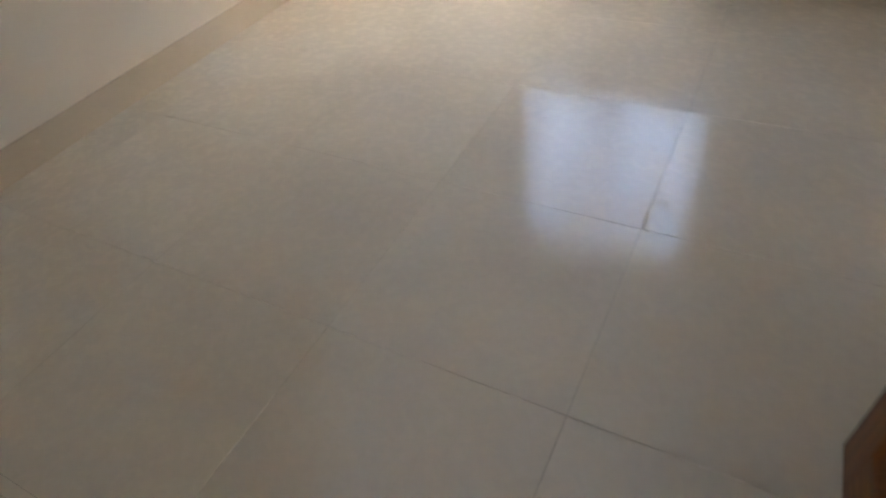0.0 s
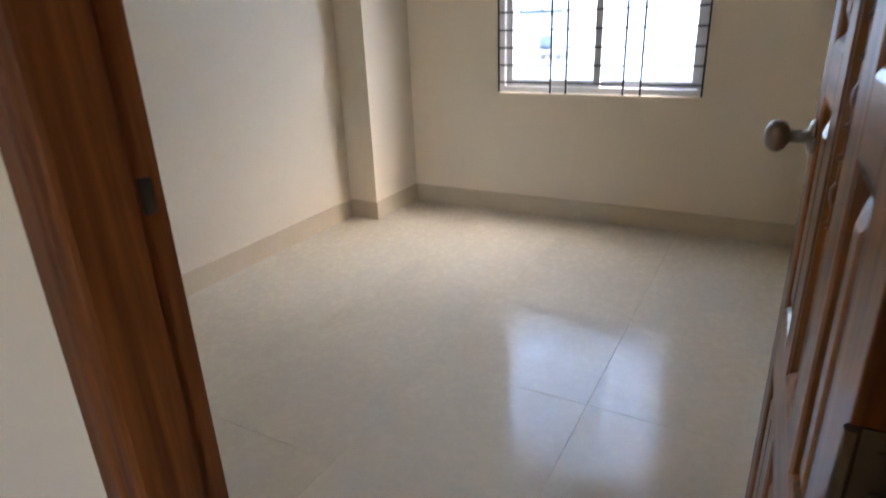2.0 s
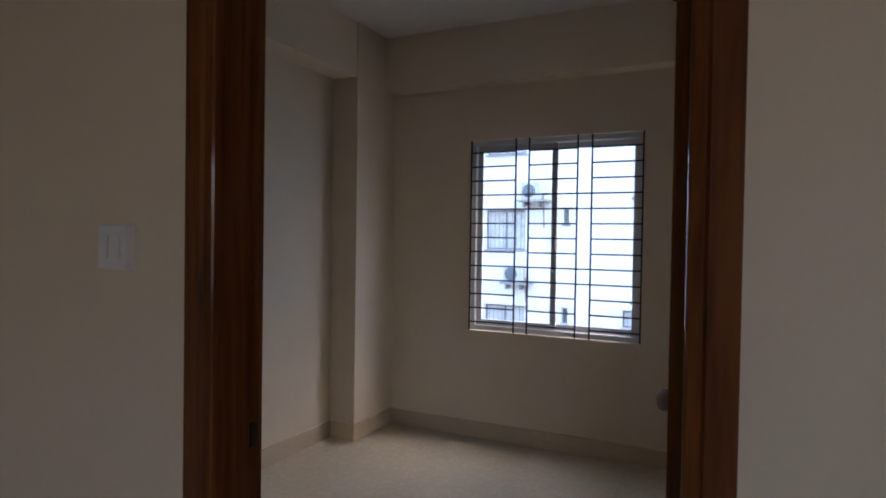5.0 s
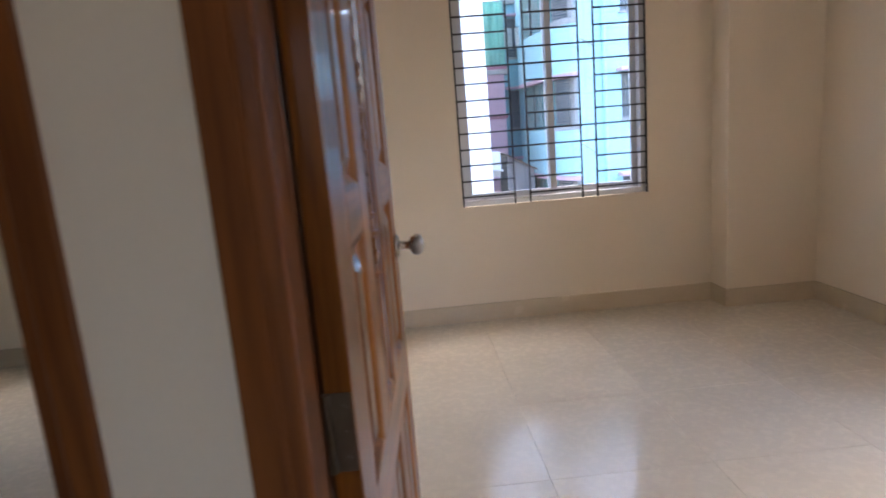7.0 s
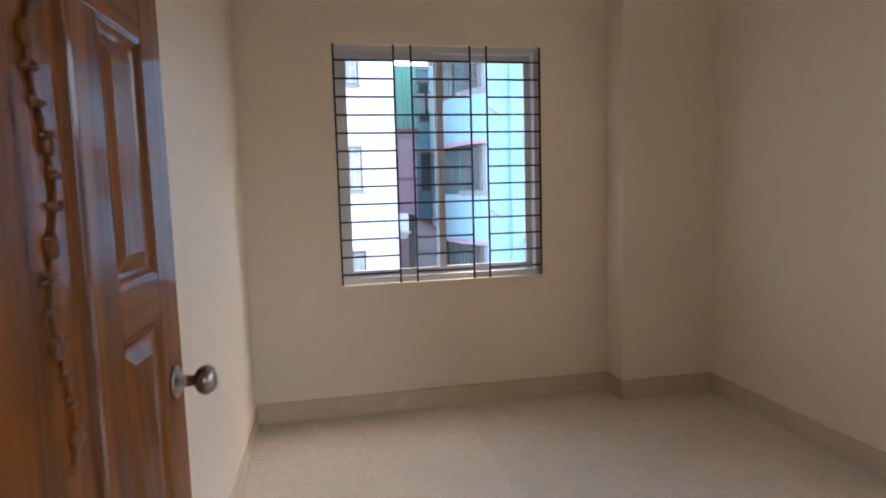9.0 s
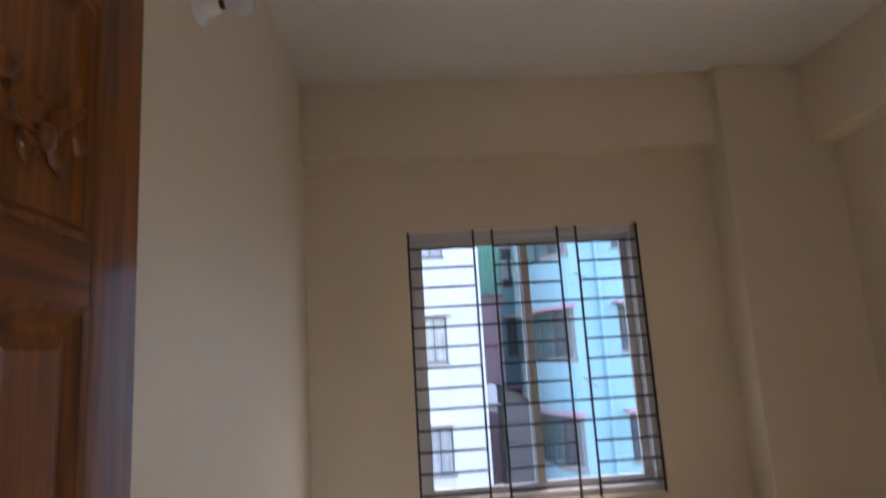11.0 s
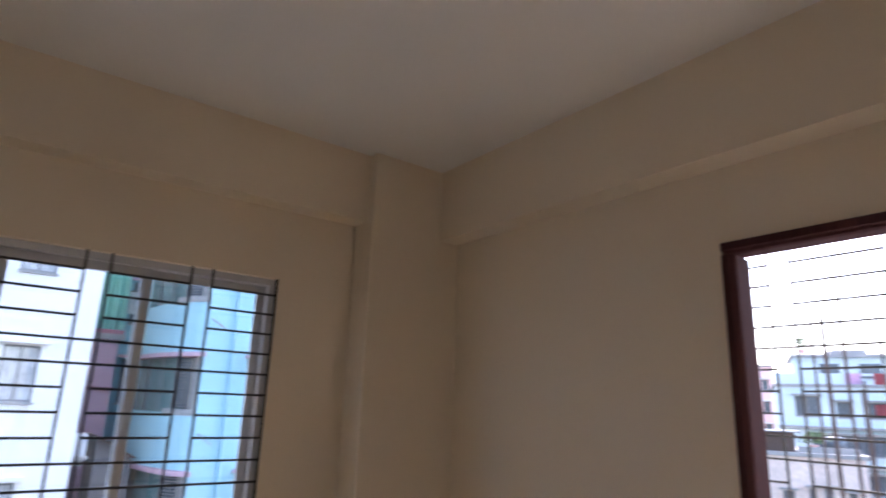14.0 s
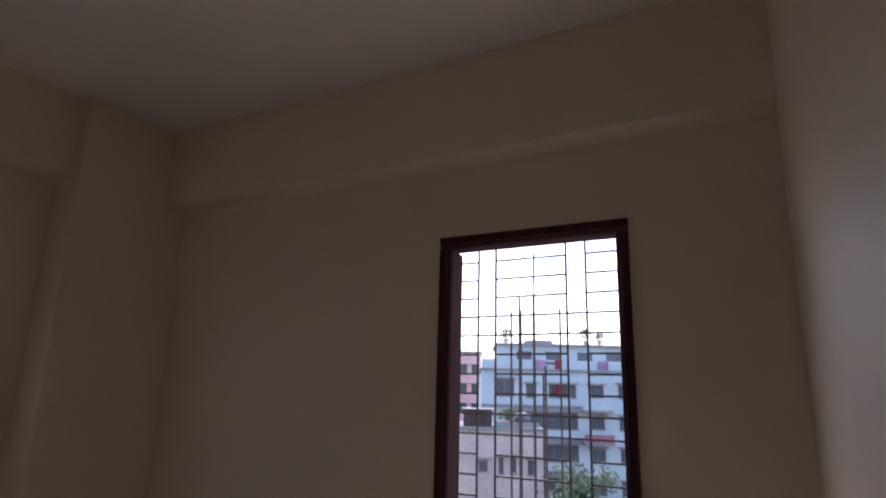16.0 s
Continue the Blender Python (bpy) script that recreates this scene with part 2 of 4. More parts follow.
def lathe(profile, m=None, steps=24):
    """A turned shape from (radius, height) pairs round z, moved by m."""
    bm = bmesh.new()
    rings = []
    for r, z in profile:
        rings.append([bm.verts.new((r * math.cos(2 * math.pi * i / steps), r * math.sin(2 * math.pi * i / steps), z)) for i in range(steps)])
    for a, b in zip(rings, rings[1:]):
        for i in range(steps):
            j = (i + 1) % steps
            bm.faces.new((a[i], a[j], b[j], b[i]))
    bm.faces.new(list(reversed(rings[0])))
    bm.faces.new(rings[-1])
    bmesh.ops.remove_doubles(bm, verts=bm.verts, dist=1e-6)
    if m is not None:
        bm.transform(m)
    for f in bm.faces:
        f.smooth = True
    return bm


def extrude_profile(points, z0, z1):
    """A prism with the outline points (x, y) from z0 to z1."""
    bm = bmesh.new()
    low = [bm.verts.new((x, y, z0)) for x, y in points]
    high = [bm.verts.new((x, y, z1)) for x, y in points]
    n = len(points)
    bm.faces.new(list(reversed(low)))
    bm.faces.new(high)
    for i in range(n):
        j = (i + 1) % n
        bm.faces.new((low[i], low[j], high[j], high[i]))
    bmesh.ops.recalc_face_normals(bm, faces=bm.faces)
    return bm


def pierced(u0, u1, w0, w1, d0, d1, holes, plane):
    """A wall from u0 to u1 and w0 to w1 (up), d0 to d1 thick, with real openings (ua, ub, wa, wb).
    plane 'x': u runs along x and d along y; 'y': u runs along y and d along x."""
    us = sorted({u0, u1, *[h[0] for h in holes], *[h[1] for h in holes]})
    ws = sorted({w0, w1, *[h[2] for h in holes], *[h[3] for h in holes]})
    us = [u for u in us if u0 <= u <= u1]
    ws = [w for w in ws if w0 <= w <= w1]
    bm, seen = bmesh.new(), {}

    def vert(u, d, w):
        k = (round(u, 5), round(d, 5), round(w, 5))
        if k not in seen:
            seen[k] = bm.verts.new((u, d, w) if plane == "x" else (d, u, w))
        return seen[k]

    def solid(i, j):
        if not (0 <= i < len(us) - 1 and 0 <= j < len(ws) - 1):
            return False
        cu, cw = (us[i] + us[i + 1]) / 2, (ws[j] + ws[j + 1]) / 2
        return not any(a < cu < b and c < cw < e for a, b, c, e in holes)

    for i in range(len(us) - 1):
        for j in range(len(ws) - 1):
            if not solid(i, j):
                continue
            a, b, c, e = us[i], us[i + 1], ws[j], ws[j + 1]
            for d in (d0, d1):
                bm.faces.new([vert(a, d, c), vert(b, d, c), vert(b, d, e), vert(a, d, e)])
            if not solid(i - 1, j):
                bm.faces.new([vert(a, d0, c), vert(a, d1, c), vert(a, d1, e), vert(a, d0, e)])
            if not solid(i + 1, j):
                bm.faces.new([vert(b, d0, c), vert(b, d1, c), vert(b, d1, e), vert(b, d0, e)])
            if not solid(i, j - 1):
                bm.faces.new([vert(a, d0, c), vert(b, d0, c), vert(b, d1, c), vert(a, d1, c)])
            if not solid(i, j + 1):
                bm.faces.new([vert(a, d0, e), vert(b, d0, e), vert(b, d1, e), vert(a, d1, e)])
    bmesh.ops.recalc_face_normals(bm, faces=bm.faces)
    return bm


def mesh_of(name, bm, mat):
    me = bpy.data.meshes.new(name)
    bm.to_mesh(me)
    bm.free()
    me.materials.append(mat)
    return me


def part(name, bm, mat, parent=None, label=""):
    ob = new(name, mesh_of(name, bm, mat))
    ob.parent = parent
    return tagged(ob, label)


def thing(name, label, category, m=None, group="", kind=""):
    ob = new(name)
    ob.empty_display_size = 0.1
    if m is not None:
        ob.matrix_world = m
    return tagged(ob, label, category, group, kind)


def structure(name, bm, mat, label, category):
    return tagged(part(name, bm, mat), label, category, kind="structure")


# ---- plan of the flat ----
WEST, EAST = -3.278, 2.246          # inner faces of the outer walls
MID_A, MID_B = -0.638, -0.513       # the wall between the two bedrooms
DOOR_F, DOOR_B = -3.235, -3.110     # hall face and room face of the wall with the doors
HALL = -7.0
CEIL = 2.900
SILL, HEAD = 0.767, 2.124
WIN_A, WIN_B = (-2.436, -1.239), (0.0, 1.22)
DOOR_A, DOOR_BX = (-1.552, -0.696), (-0.543, 0.451)
DOOR_TOP = 2.105
VER_TOP = 2.157
VER_DOOR = (-2.605, -1.842)
SKH = 0.116

structure("wall_north", pierced(WEST - 0.125, EAST + 0.125, -0.1, CEIL, 0.0, 0.14,
          [(*WIN_A, SILL, HEAD), (*WIN_B, SILL, HEAD)], "x"), PAINT, "cream painted wall with two grilled windows", "wall")
structure("wall_west", pierced(HALL - 0.125, 0.0, -0.1, CEIL, WEST - 0.125, WEST, [], "y"), PAINT,
          "plain cream painted plaster wall", "wall")
structure("wall_east", pierced(HALL - 0.125, 0.0, -0.1, CEIL, EAST, EAST + 0.125, [(*VER_DOOR, -0.0, VER_TOP)], "y"), PAINT,
          "cream painted wall with a doorway to the veranda", "wall")
structure("wall_between_bedrooms", box(MID_A, MID_B, DOOR_B, 0.0, -0.1, CEIL), PAINT,
          "cream painted partition between two bedrooms", "wall")
structure("wall_of_bedroom_doors", pierced(WEST, EAST, -0.1, CEIL, DOOR_F, DOOR_B,
          [(*DOOR_A, 0.0, DOOR_TOP), (*DOOR_BX, 0.0, DOOR_TOP)], "x"), PAINT, "cream painted wall with two bedroom doorways", "wall")
structure("wall_south", pierced(WEST, EAST, -0.1, CEIL, HALL - 0.125, HALL, [(0.1, 1.4, 0.95, 2.1)], "x"), PAINT,
          "plain cream painted hall wall with a window opening", "wall")
structure("ceiling", box(WEST - 0.125, EAST + 0.125, HALL - 0.125, 0.14, CEIL, CEIL + 0.12), CEILING,
          "flat white painted plaster ceiling", "ceiling")
structure("pillar_west", box(WEST, -3.072, -0.50, 0.0, 0.0, CEIL), PAINT, "cream painted square pillar in the room corner", "pillar")
structure("pillar_east", box(1.647, EAST, -0.199, 0.0, 0.0, CEIL), PAINT, "cream painted flat pillar in the room corner", "pillar")
structure("beam_west", box(WEST, -3.085, DOOR_B, -0.50, 2.53, CEIL), PAINT, "cream painted ceiling beam along the wall", "beam")
structure("beam_north_a", box(-3.072, MID_A, -0.125, 0.0, 2.502, CEIL), PAINT, "cream painted ceiling beam above the window", "beam")
structure("beam_north_b", box(MID_B, 1.647, -0.129, 0.0, 2.502, CEIL), PAINT, "cream painted ceiling beam above the window", "beam")
structure("beam_east", box(EAST - 0.136, EAST, DOOR_B, -0.199, 2.465, CEIL), PAINT, "cream painted ceiling beam above the veranda door", "beam")


def skirting(x0, x1, y0, y1):
    ob = structure("baseboard", box(x0, x1, y0, y1, 0.0, SKH, 0.002), SKIRT, "beige polished tile skirting along the wall", "skirting")
    return ob


T = 0.011
skirting(-3.072, MID_A, -T, 0.0)
skirting(-3.072, -3.072 + T, -0.50, -T)
skirting(WEST, -3.072 + T, -0.50 - T, -0.50)
skirting(WEST, WEST + T, DOOR_B, -0.50 - T)
skirting(MID_A - T, MID_A, DOOR_B, -T)
skirting(MID_B, 1.647 - T, -T, 0.0)
skirting(1.647 - T, 1.647, -0.199 - T, 0.0)
skirting(1.647, EAST, -0.199 - T, -0.199)
skirting(EAST - T, EAST, VER_DOOR[1], -0.199 - T)
skirting(EAST - T, EAST, DOOR_B, VER_DOOR[0])
skirting(MID_B, MID_B + T, DOOR_B, -T)
skirting(DOOR_BX[1], EAST - T, DOOR_B, DOOR_B + T)
skirting(WEST + T, DOOR_A[0], DOOR_B, DOOR_B + T)
skirting(WEST, DOOR_A[0], DOOR_F - T, DOOR_F)
skirting(DOOR_A[1], DOOR_BX[0], DOOR_F - T, DOOR_F)
skirting(DOOR_BX[1], EAST, DOOR_F - T, DOOR_F)


# ---- doors ----
def door_frame(label, x0, x1, w, mat):
    """A hardwood frame through the wall's thickness, moulded on the hall face and rebated on the room face."""
    f = thing("door_frame", label, "door frame", pose(0, 0, 0))
    yf, yb = DOOR_F - 0.012, DOOR_B + 0.004
    sec = [(0.0, yf), (0.58 * w, yf), (0.62 * w, yf + 0.003), (0.66 * w, yf + 0.006), (0.72 * w, yf + 0.006), (0.90 * w, yf + 0.008),
           (0.97 * w, yf + 0.011), (w, yf + 0.018), (w, yf + 0.095), (w - 0.013, yf + 0.098), (w - 0.013, yb), (0.0, yb)]
    part("jamb", extrude_profile([(x0 + a, b) for a, b in sec], 0.0, DOOR_TOP - w), mat, f)
    part("jamb", extrude_profile([(x1 - a, b) for a, b in sec], 0.0, DOOR_TOP - w), mat, f)
    head = extrude_profile([(a, b) for a, b in sec], x0, x1)
    head.transform(Matrix(((0, 0, 1, 0), (0, 1, 0, 0), (-1, 0, 0, DOOR_TOP), (0, 0, 0, 1))))
    bmesh.ops.recalc_face_normals(head, faces=head.faces)
    part("head", head, WOOD_H, f)
    return f


frame_a = door_frame("dark varnished teak door frame with moulded edges", *DOOR_A, 0.059, JAMB)
frame_b = door_frame("dark varnished teak door frame with moulded edges", *DOOR_BX, 0.063, JAMB)
# strip added to fill the open hinge gap, so that it reads as shade
part("batten", box(MID_B + 0.001, -0.487, DOOR_B + 0.0045, DOOR_B + 0.062, 0.0, DOOR_TOP - 0.063, 0.001), JAMB, frame_b, "added dark strip standing in for shade in the hinge gap")
part("strike_plate", box(DOOR_A[0] + 0.046, DOOR_A[0] + 0.0475, -3.138, -3.120, 1.03, 1.075), DULL, frame_a, "worn steel strike plate")
part("strike_plate", box(DOOR_BX[1] - 0.0515, DOOR_BX[1] - 0.050, -3.142, -3.118, 0.93, 0.995), DULL, frame_b, "worn steel strike plate")


def raised_panel(u0, u1, z0, z1, th):
    """A panel let into the stiles: sunk margin, moulding and a raised, bevelled field on both faces."""
    bm = bmesh.new()

    def ring(inset, y):
        return [bm.verts.new(c) for c in ((u0 + inset, y, z0 + inset), (u1 - inset, y, z0 + inset), (u1 - inset, y, z1 - inset), (u0 + inset, y, z1 - inset))]

    steps = [(0.0, 0.000), (0.007, 0.003), (0.014, 0.010), (0.020, 0.014), (0.026, 0.013), (0.048, 0.003), (0.052, 0.003)]
    for side in (0, 1):
        rings = [ring(i, d if side == 0 else th - d) for i, d in steps]
        for a, b in zip(rings, rings[1:]):
            for i in range(4):
                j = (i + 1) % 4
                bm.faces.new((a[i], a[j], b[j], b[i]))
        bm.faces.new(rings[-1])
    bmesh.ops.recalc_face_normals(bm, faces=bm.faces)
    return bm


def sunk_panel(u0, u1, z0, z1, th):
    """A flat, recessed ground with a moulded margin, for carving."""
    bm = bmesh.new()
    for side in (0, 1):
        rings = []
        for inset, d in ((0.0, 0.0), (0.006, 0.003), (0.012, 0.003), (0.022, 0.011), (0.03, 0.012)):
            y = d if side == 0 else th - d
            rings.append([bm.verts.new(c) for c in ((u0 + inset, y, z0 + inset), (u1 - inset, y, z0 + inset), (u1 - inset, y, z1 - inset), (u0 + inset, y, z1 - inset))])
        for a, b in zip(rings, rings[1:]):
            for i in range(4):
                j = (i + 1) % 4
                bm.faces.new((a[i], a[j], b[j], b[i]))
        bm.faces.new(rings[-1])
    bmesh.ops.recalc_face_normals(bm, faces=bm.faces)
    return bm


def carving(u0, u1, z0, z1, th, upright, seed):
    """A carved vine: a winding stem with leaves and buds, in low relief on both faces."""
    rnd = random.Random(seed)
    bm = bmesh.new()
    n = 15
    cu, cz = (u0 + u1) / 2, (z0 + z1) / 2
    hu, hz = (u1 - u0) / 2 - 0.035, (z1 - z0) / 2 - 0.035
    pts = []
    for i in range(n):
        s = i / (n - 1) * 2 - 1
        wob = math.sin(s * 6.0)
        pts.append((cu + 0.45 * hu * wob, cz + s * hz) if upright else (cu + s * hu, cz + 0.45 * hz * wob))
    for y in (0.010, th - 0.010):
        for (ua, za), (ub, zb) in zip(pts, pts[1:]):
            add_rod(bm, (ua, y, za), (ub, y, zb), 0.0042, 6)
        for k, (ua, za) in enumerate(pts):
            for s in (-1, 1, -1.7, 1.7):
                ang = rnd.uniform(0.5, 1.0) * s + (0 if upright else math.pi / 2)
                r = rnd.uniform(0.6, 1.0) * min(hu, hz) * 0.30
                du, dz = math.sin(ang), math.cos(ang)
                # a pointed leaf with a raised midrib, lying on the ground of the panel
                up = 0.010 if y < th / 2 else -0.010
                tip, root, rib = (ua + du * 2.0 * r, y, za + dz * 2.0 * r), (ua, y, za), (ua + du * r, y - up, za + dz * r)
                w = 0.42 * r
                lf, rt = (ua + du * 0.9 * r + dz * w, y, za + dz * 0.9 * r - du * w), (ua + du * 0.9 * r - dz * w, y, za + dz * 0.9 * r + du * w)
                vr, vl, vt, vm, vo = [bm.verts.new(c) for c in (root, lf, tip, rib, rt)]
                for f in ((vr, vl, vm), (vl, vt, vm), (vt, vo, vm), (vo, vr, vm)):
                    bm.faces.new(f)
            if k % 3 == 1:
                m = Matrix.Translation((ua, y, za)) @ Matrix.Diagonal((0.017, 0.009, 0.017, 1))
                bmesh.ops.create_icosphere(bm, subdivisions=2, radius=1.0, matrix=m)
    for f in bm.faces:
        f.smooth = True
    return bm


def door_leaf(label, width, m, knob_z, hinge_zs, th=0.037):
    """A panelled teak leaf: local x from the hinge edge, y through the thickness, z up."""
    d = thing("door", label, "door", m)
    h = 2.032
    s = width / 0.880
    c0, c1, c2, c3, c4, c5 = [round(v * s, 4) for v in (0.116, 0.258, 0.360, 0.512, 0.600, 0.775)]
    zz = [0.012, 0.150, 0.604, 0.722, 1.098, 1.176, 1.574, 1.647, 1.945, h]
    b = 0.0025
    part("stile", box(0.0, c0, 0, th, zz[0], h, b), WOOD, d)
    part("stile", box(c5, width, 0, th, zz[0], h, b), WOOD, d)
    for a, e in ((zz[0], zz[1]), (zz[2], zz[3]), (zz[6], zz[7]), (zz[8], h)):
        part("rail", box(c0, c5, 0, th, a, e, b), WOOD_H, d)
    for a, e in ((zz[1], zz[2]), (zz[3], zz[6])):
        part("muntin", box(c1, c2, 0, th, a, e, b), WOOD, d)
        part("muntin", box(c3, c4, 0, th, a, e, b), WOOD, d)
    for a, e in ((c0, c1), (c4, c5)):
        part("rail", box(a, e, 0, th, zz[4], zz[5], b), WOOD_H, d)
        part("panel", raised_panel(a, e, zz[1], zz[2], th), WOOD_PANEL, d)
        part("panel", raised_panel(a, e, zz[3], zz[4], th), WOOD_PANEL, d)
        part("panel", raised_panel(a, e, zz[5], zz[6], th), WOOD_PANEL, d)
    part("panel", raised_panel(c2, c3, zz[1], zz[2], th), WOOD_PANEL, d)
    mid = part("panel", sunk_panel(c2, c3, zz[3], zz[6], th), WOOD_PANEL, d, "carved middle panel")
    part("carving", carving(c2, c3, zz[3] + 0.22, zz[6], th, True, 3), WOOD_PANEL, mid, "carved vine with leaves")
    top = part("panel", sunk_panel(c0, c5, zz[7], zz[8], th), WOOD_PANEL, d, "carved top panel")
    part("carving", carving(c0, c5, zz[7], zz[8], th, False, 5), WOOD_PANEL, top, "carved vine with leaves")
    prof = [(0.0, 0.0), (0.031, 0.0), (0.031, 0.004), (0.026, 0.008), (0.012, 0.011), (0.010, 0.034), (0.014, 0.038), (0.023, 0.043),
            (0.0275, 0.052), (0.0275, 0.060), (0.022, 0.069), (0.010, 0.074), (0.0, 0.075)]
    ku = width - 0.056
    part("knob", lathe(prof, pose(ku, 0, knob_z, 90, 0, 0)), STEEL, d, "round tarnished metal knob")
    part("knob", lathe(prof, pose(ku, th, knob_z, -90, 0, 0)), STEEL, d, "round tarnished metal knob")
    part("latch_plate", box(width, width + 0.0015, 0.008, th - 0.008, knob_z - 0.03, knob_z + 0.03), DULL, d)
    for z in hinge_zs:
        hb = box(-0.002, 0.0, 0.003, th - 0.003, z - 0.055, z + 0.055)
        for k in range(3):
            add_rod(hb, (-0.004, th * 0.35, z - 0.036 + k * 0.036), (-0.001, th * 0.35, z - 0.036 + k * 0.036), 0.0035, 6)
        add_rod(hb, (-0.004, th - 0.002, z - 0.055), (-0.004, th - 0.002, z + 0.055), 0.006, 10)
        part("hinge", hb, BRONZE, d, "dark steel butt hinge")
    return d


def leaf_pose(ox, oy, ex, ey, shift):
    dx, dy = ex - ox, ey - oy
    r = math.hypot(dx, dy)
    dx, dy = dx / r, dy / r
    return Matrix(((dx, -dy, 0, ox + dy * shift), (dy, dx, 0, oy - dx * shift), (0, 0, 1, 0), (0, 0, 0, 1)))


door_leaf("open panelled teak door, glossy varnish, carved vines", 0.782, leaf_pose(-0.782, -3.112, -0.804, -2.33, 0.037), 1.026, (0.28, 0.90, 1.80))
door_leaf("open panelled teak door, glossy varnish, carved vines", 0.880, leaf_pose(-0.443, -3.114, -0.390, -2.235, 0.0), 0.968, (0.28, 0.875, 1.80))

# doorway to the veranda: maroon painted frame, leaf folded away out of sight
vf = thing("veranda_door_frame", "maroon painted wooden frame of the veranda doorway", "door frame", pose(0, 0, 0))
vx0, vx1, vw = EAST - 0.014, EAST + 0.129, 0.048
vsec = [(0.0, vx0), (0.6 * vw, vx0), (0.7 * vw, vx0 + 0.008), (0.9 * vw, vx0 + 0.012), (vw, vx0 + 0.024), (vw, vx0 + 0.09), (vw - 0.012, vx0 + 0.094), (vw - 0.012, vx1), (0.0, vx1)]
for y0, sg in ((VER_DOOR[1], -1), (VER_DOOR[0], 1)):
    part("jamb", extrude_profile([(b, y0 + sg * a) for a, b in vsec], 0.0, VER_TOP - vw), MAROON, vf)
vh = extrude_profile([(a, b) for a, b in vsec], VER_DOOR[0], VER_DOOR[1])
vh.transform(Matrix(((0, 1, 0, 0), (0, 0, 1, 0), (-1, 0, 0, VER_TOP), (0, 0, 0, 1))))
bmesh.ops.recalc_face_normals(vh, faces=vh.faces)
part("head", vh, MAROON, vf)


# ---- windows and grilles ----
def sliding_window(name, x0, x1):
    w = tagged(new(name), "grey aluminium sliding window with two glass sashes", "window", kind="structure")
    fy0, fy1, b = 0.036, 0.125, 0.034
    bm = box(x0, x1, fy0, fy1, SILL, SILL + b, 0.002)
    add_box(bm, x0, x1, fy0, fy1, HEAD - b, HEAD, 0.002)
    add_box(bm, x0, x0 + b, fy0, fy1, SILL + b, HEAD - b, 0.002)
    add_box(bm, x1 - b, x1, fy0, fy1, SILL + b, HEAD - b, 0.002)
    part("window_frame", bm, ALU, w)
    mid = (x0 + x1) / 2
    for a, e, y in ((x0 + b, mid + 0.024, 0.068), (mid - 0.024, x1 - b, 0.094)):
        s = 0.040
        z0, z1 = SILL + b, HEAD - b
        bm = box(a, a + s, y, y + 0.022, z0, z1, 0.002)
        add_box(bm, e - s, e, y, y + 0.022, z0, z1, 0.002)
        add_box(bm, a + s, e - s, y, y + 0.022, z0, z0 + s, 0.002)
        add_box(bm, a + s, e - s, y, y + 0.022, z1 - s, z1, 0.002)
        sash = part("sash", bm, ALU, w)
        pane = part("pane", box(a + s - 0.005, e - s + 0.005, y + 0.009, y + 0.013, z0 + s - 0.005, z1 - s + 0.005), GLASS, sash, "clear glass pane")
        pane.visible_shadow = False
        part("latch", box((a + 0.008) if y > 0.08 else (e - 0.030), (a + 0.030) if y > 0.08 else (e - 0.008), y - 0.012, y, 1.36, 1.45, 0.003), ALU, sash)
    return w


sliding_window("window_1", *WIN_A)
sliding_window("window_2", *WIN_B)


def window_grille(x0, x1, stops):
    """Square rods let into the inner edge of the opening: two pairs of uprights, thirteen rows, of which four run right across."""
    g = thing("window_grille", "dark painted iron bar grille in the window opening", "window grille", pose(0, 0, 0), "window grilles")
    y, r = 0.008, 0.0052
    w = x1 - x0
    ups = [x0 + 0.006, *[x0 + k * w for k in stops], x1 - 0.006]
    for u in ups:
        part("bar", box(u - r, u + r, y - r, y + r, SILL, HEAD), IRON, g)
    for k in range(13):
        z = HEAD - 0.088 - k * 0.1006
        if k in (3, 4, 8, 9):
            part("bar", box(x0, x1, y - 0.9 * r, y + 0.9 * r, z - r, z + r), IRON, g)
        else:
            for a, e in ((x0, ups[1]), (ups[2], ups[3]), (ups[4], x1)):
                part("bar", box(a, e, y - 0.9 * r, y + 0.9 * r, z - r, z + r), IRON, g)
    return g


window_grille(*WIN_A, (0.285, 0.365, 0.645, 0.725))
window_grille(*WIN_B, (0.281, 0.363, 0.646, 0.727))

# ---- veranda beyond the east wall ----
VX = 3.25
structure("veranda_floor", box(EAST + 0.125, VX + 0.08, -3.3, -0.3, -0.15, -0.02), CEMENT, "pale cement veranda floor", "floor")
structure("veranda_wall_north", box(EAST + 0.125, VX + 0.08, -0.3, -0.18, -0.15, 2.75), PAINT, "cream painted end wall of the veranda", "wall")
structure("veranda_wall_south", box(EAST + 0.125, VX + 0.08, -3.42, -3.3, -0.15, 2.75), PAINT, "cream painted end wall of the veranda", "wall")
structure("veranda_ceiling", box(EAST + 0.125, VX + 0.08, -3.42, -0.18, 2.75, 2.87), CEILING, "white painted veranda soffit", "ceiling")
vg = thing("veranda_grille", "dark painted iron bar grille closing the veranda", "grille", pose(0, 0, 0))
ups = []
for k in range(6):
    c = -0.562 - 0.523 * k
    ups += [c + 0.054, c - 0.054]
ups = [u for u in ups if -3.3 < u < -0.3]
for u in ups:
    part("bar", box(VX - 0.005, VX + 0.005, u - 0.005, u + 0.005, -0.02, 2.75), IRON, vg)
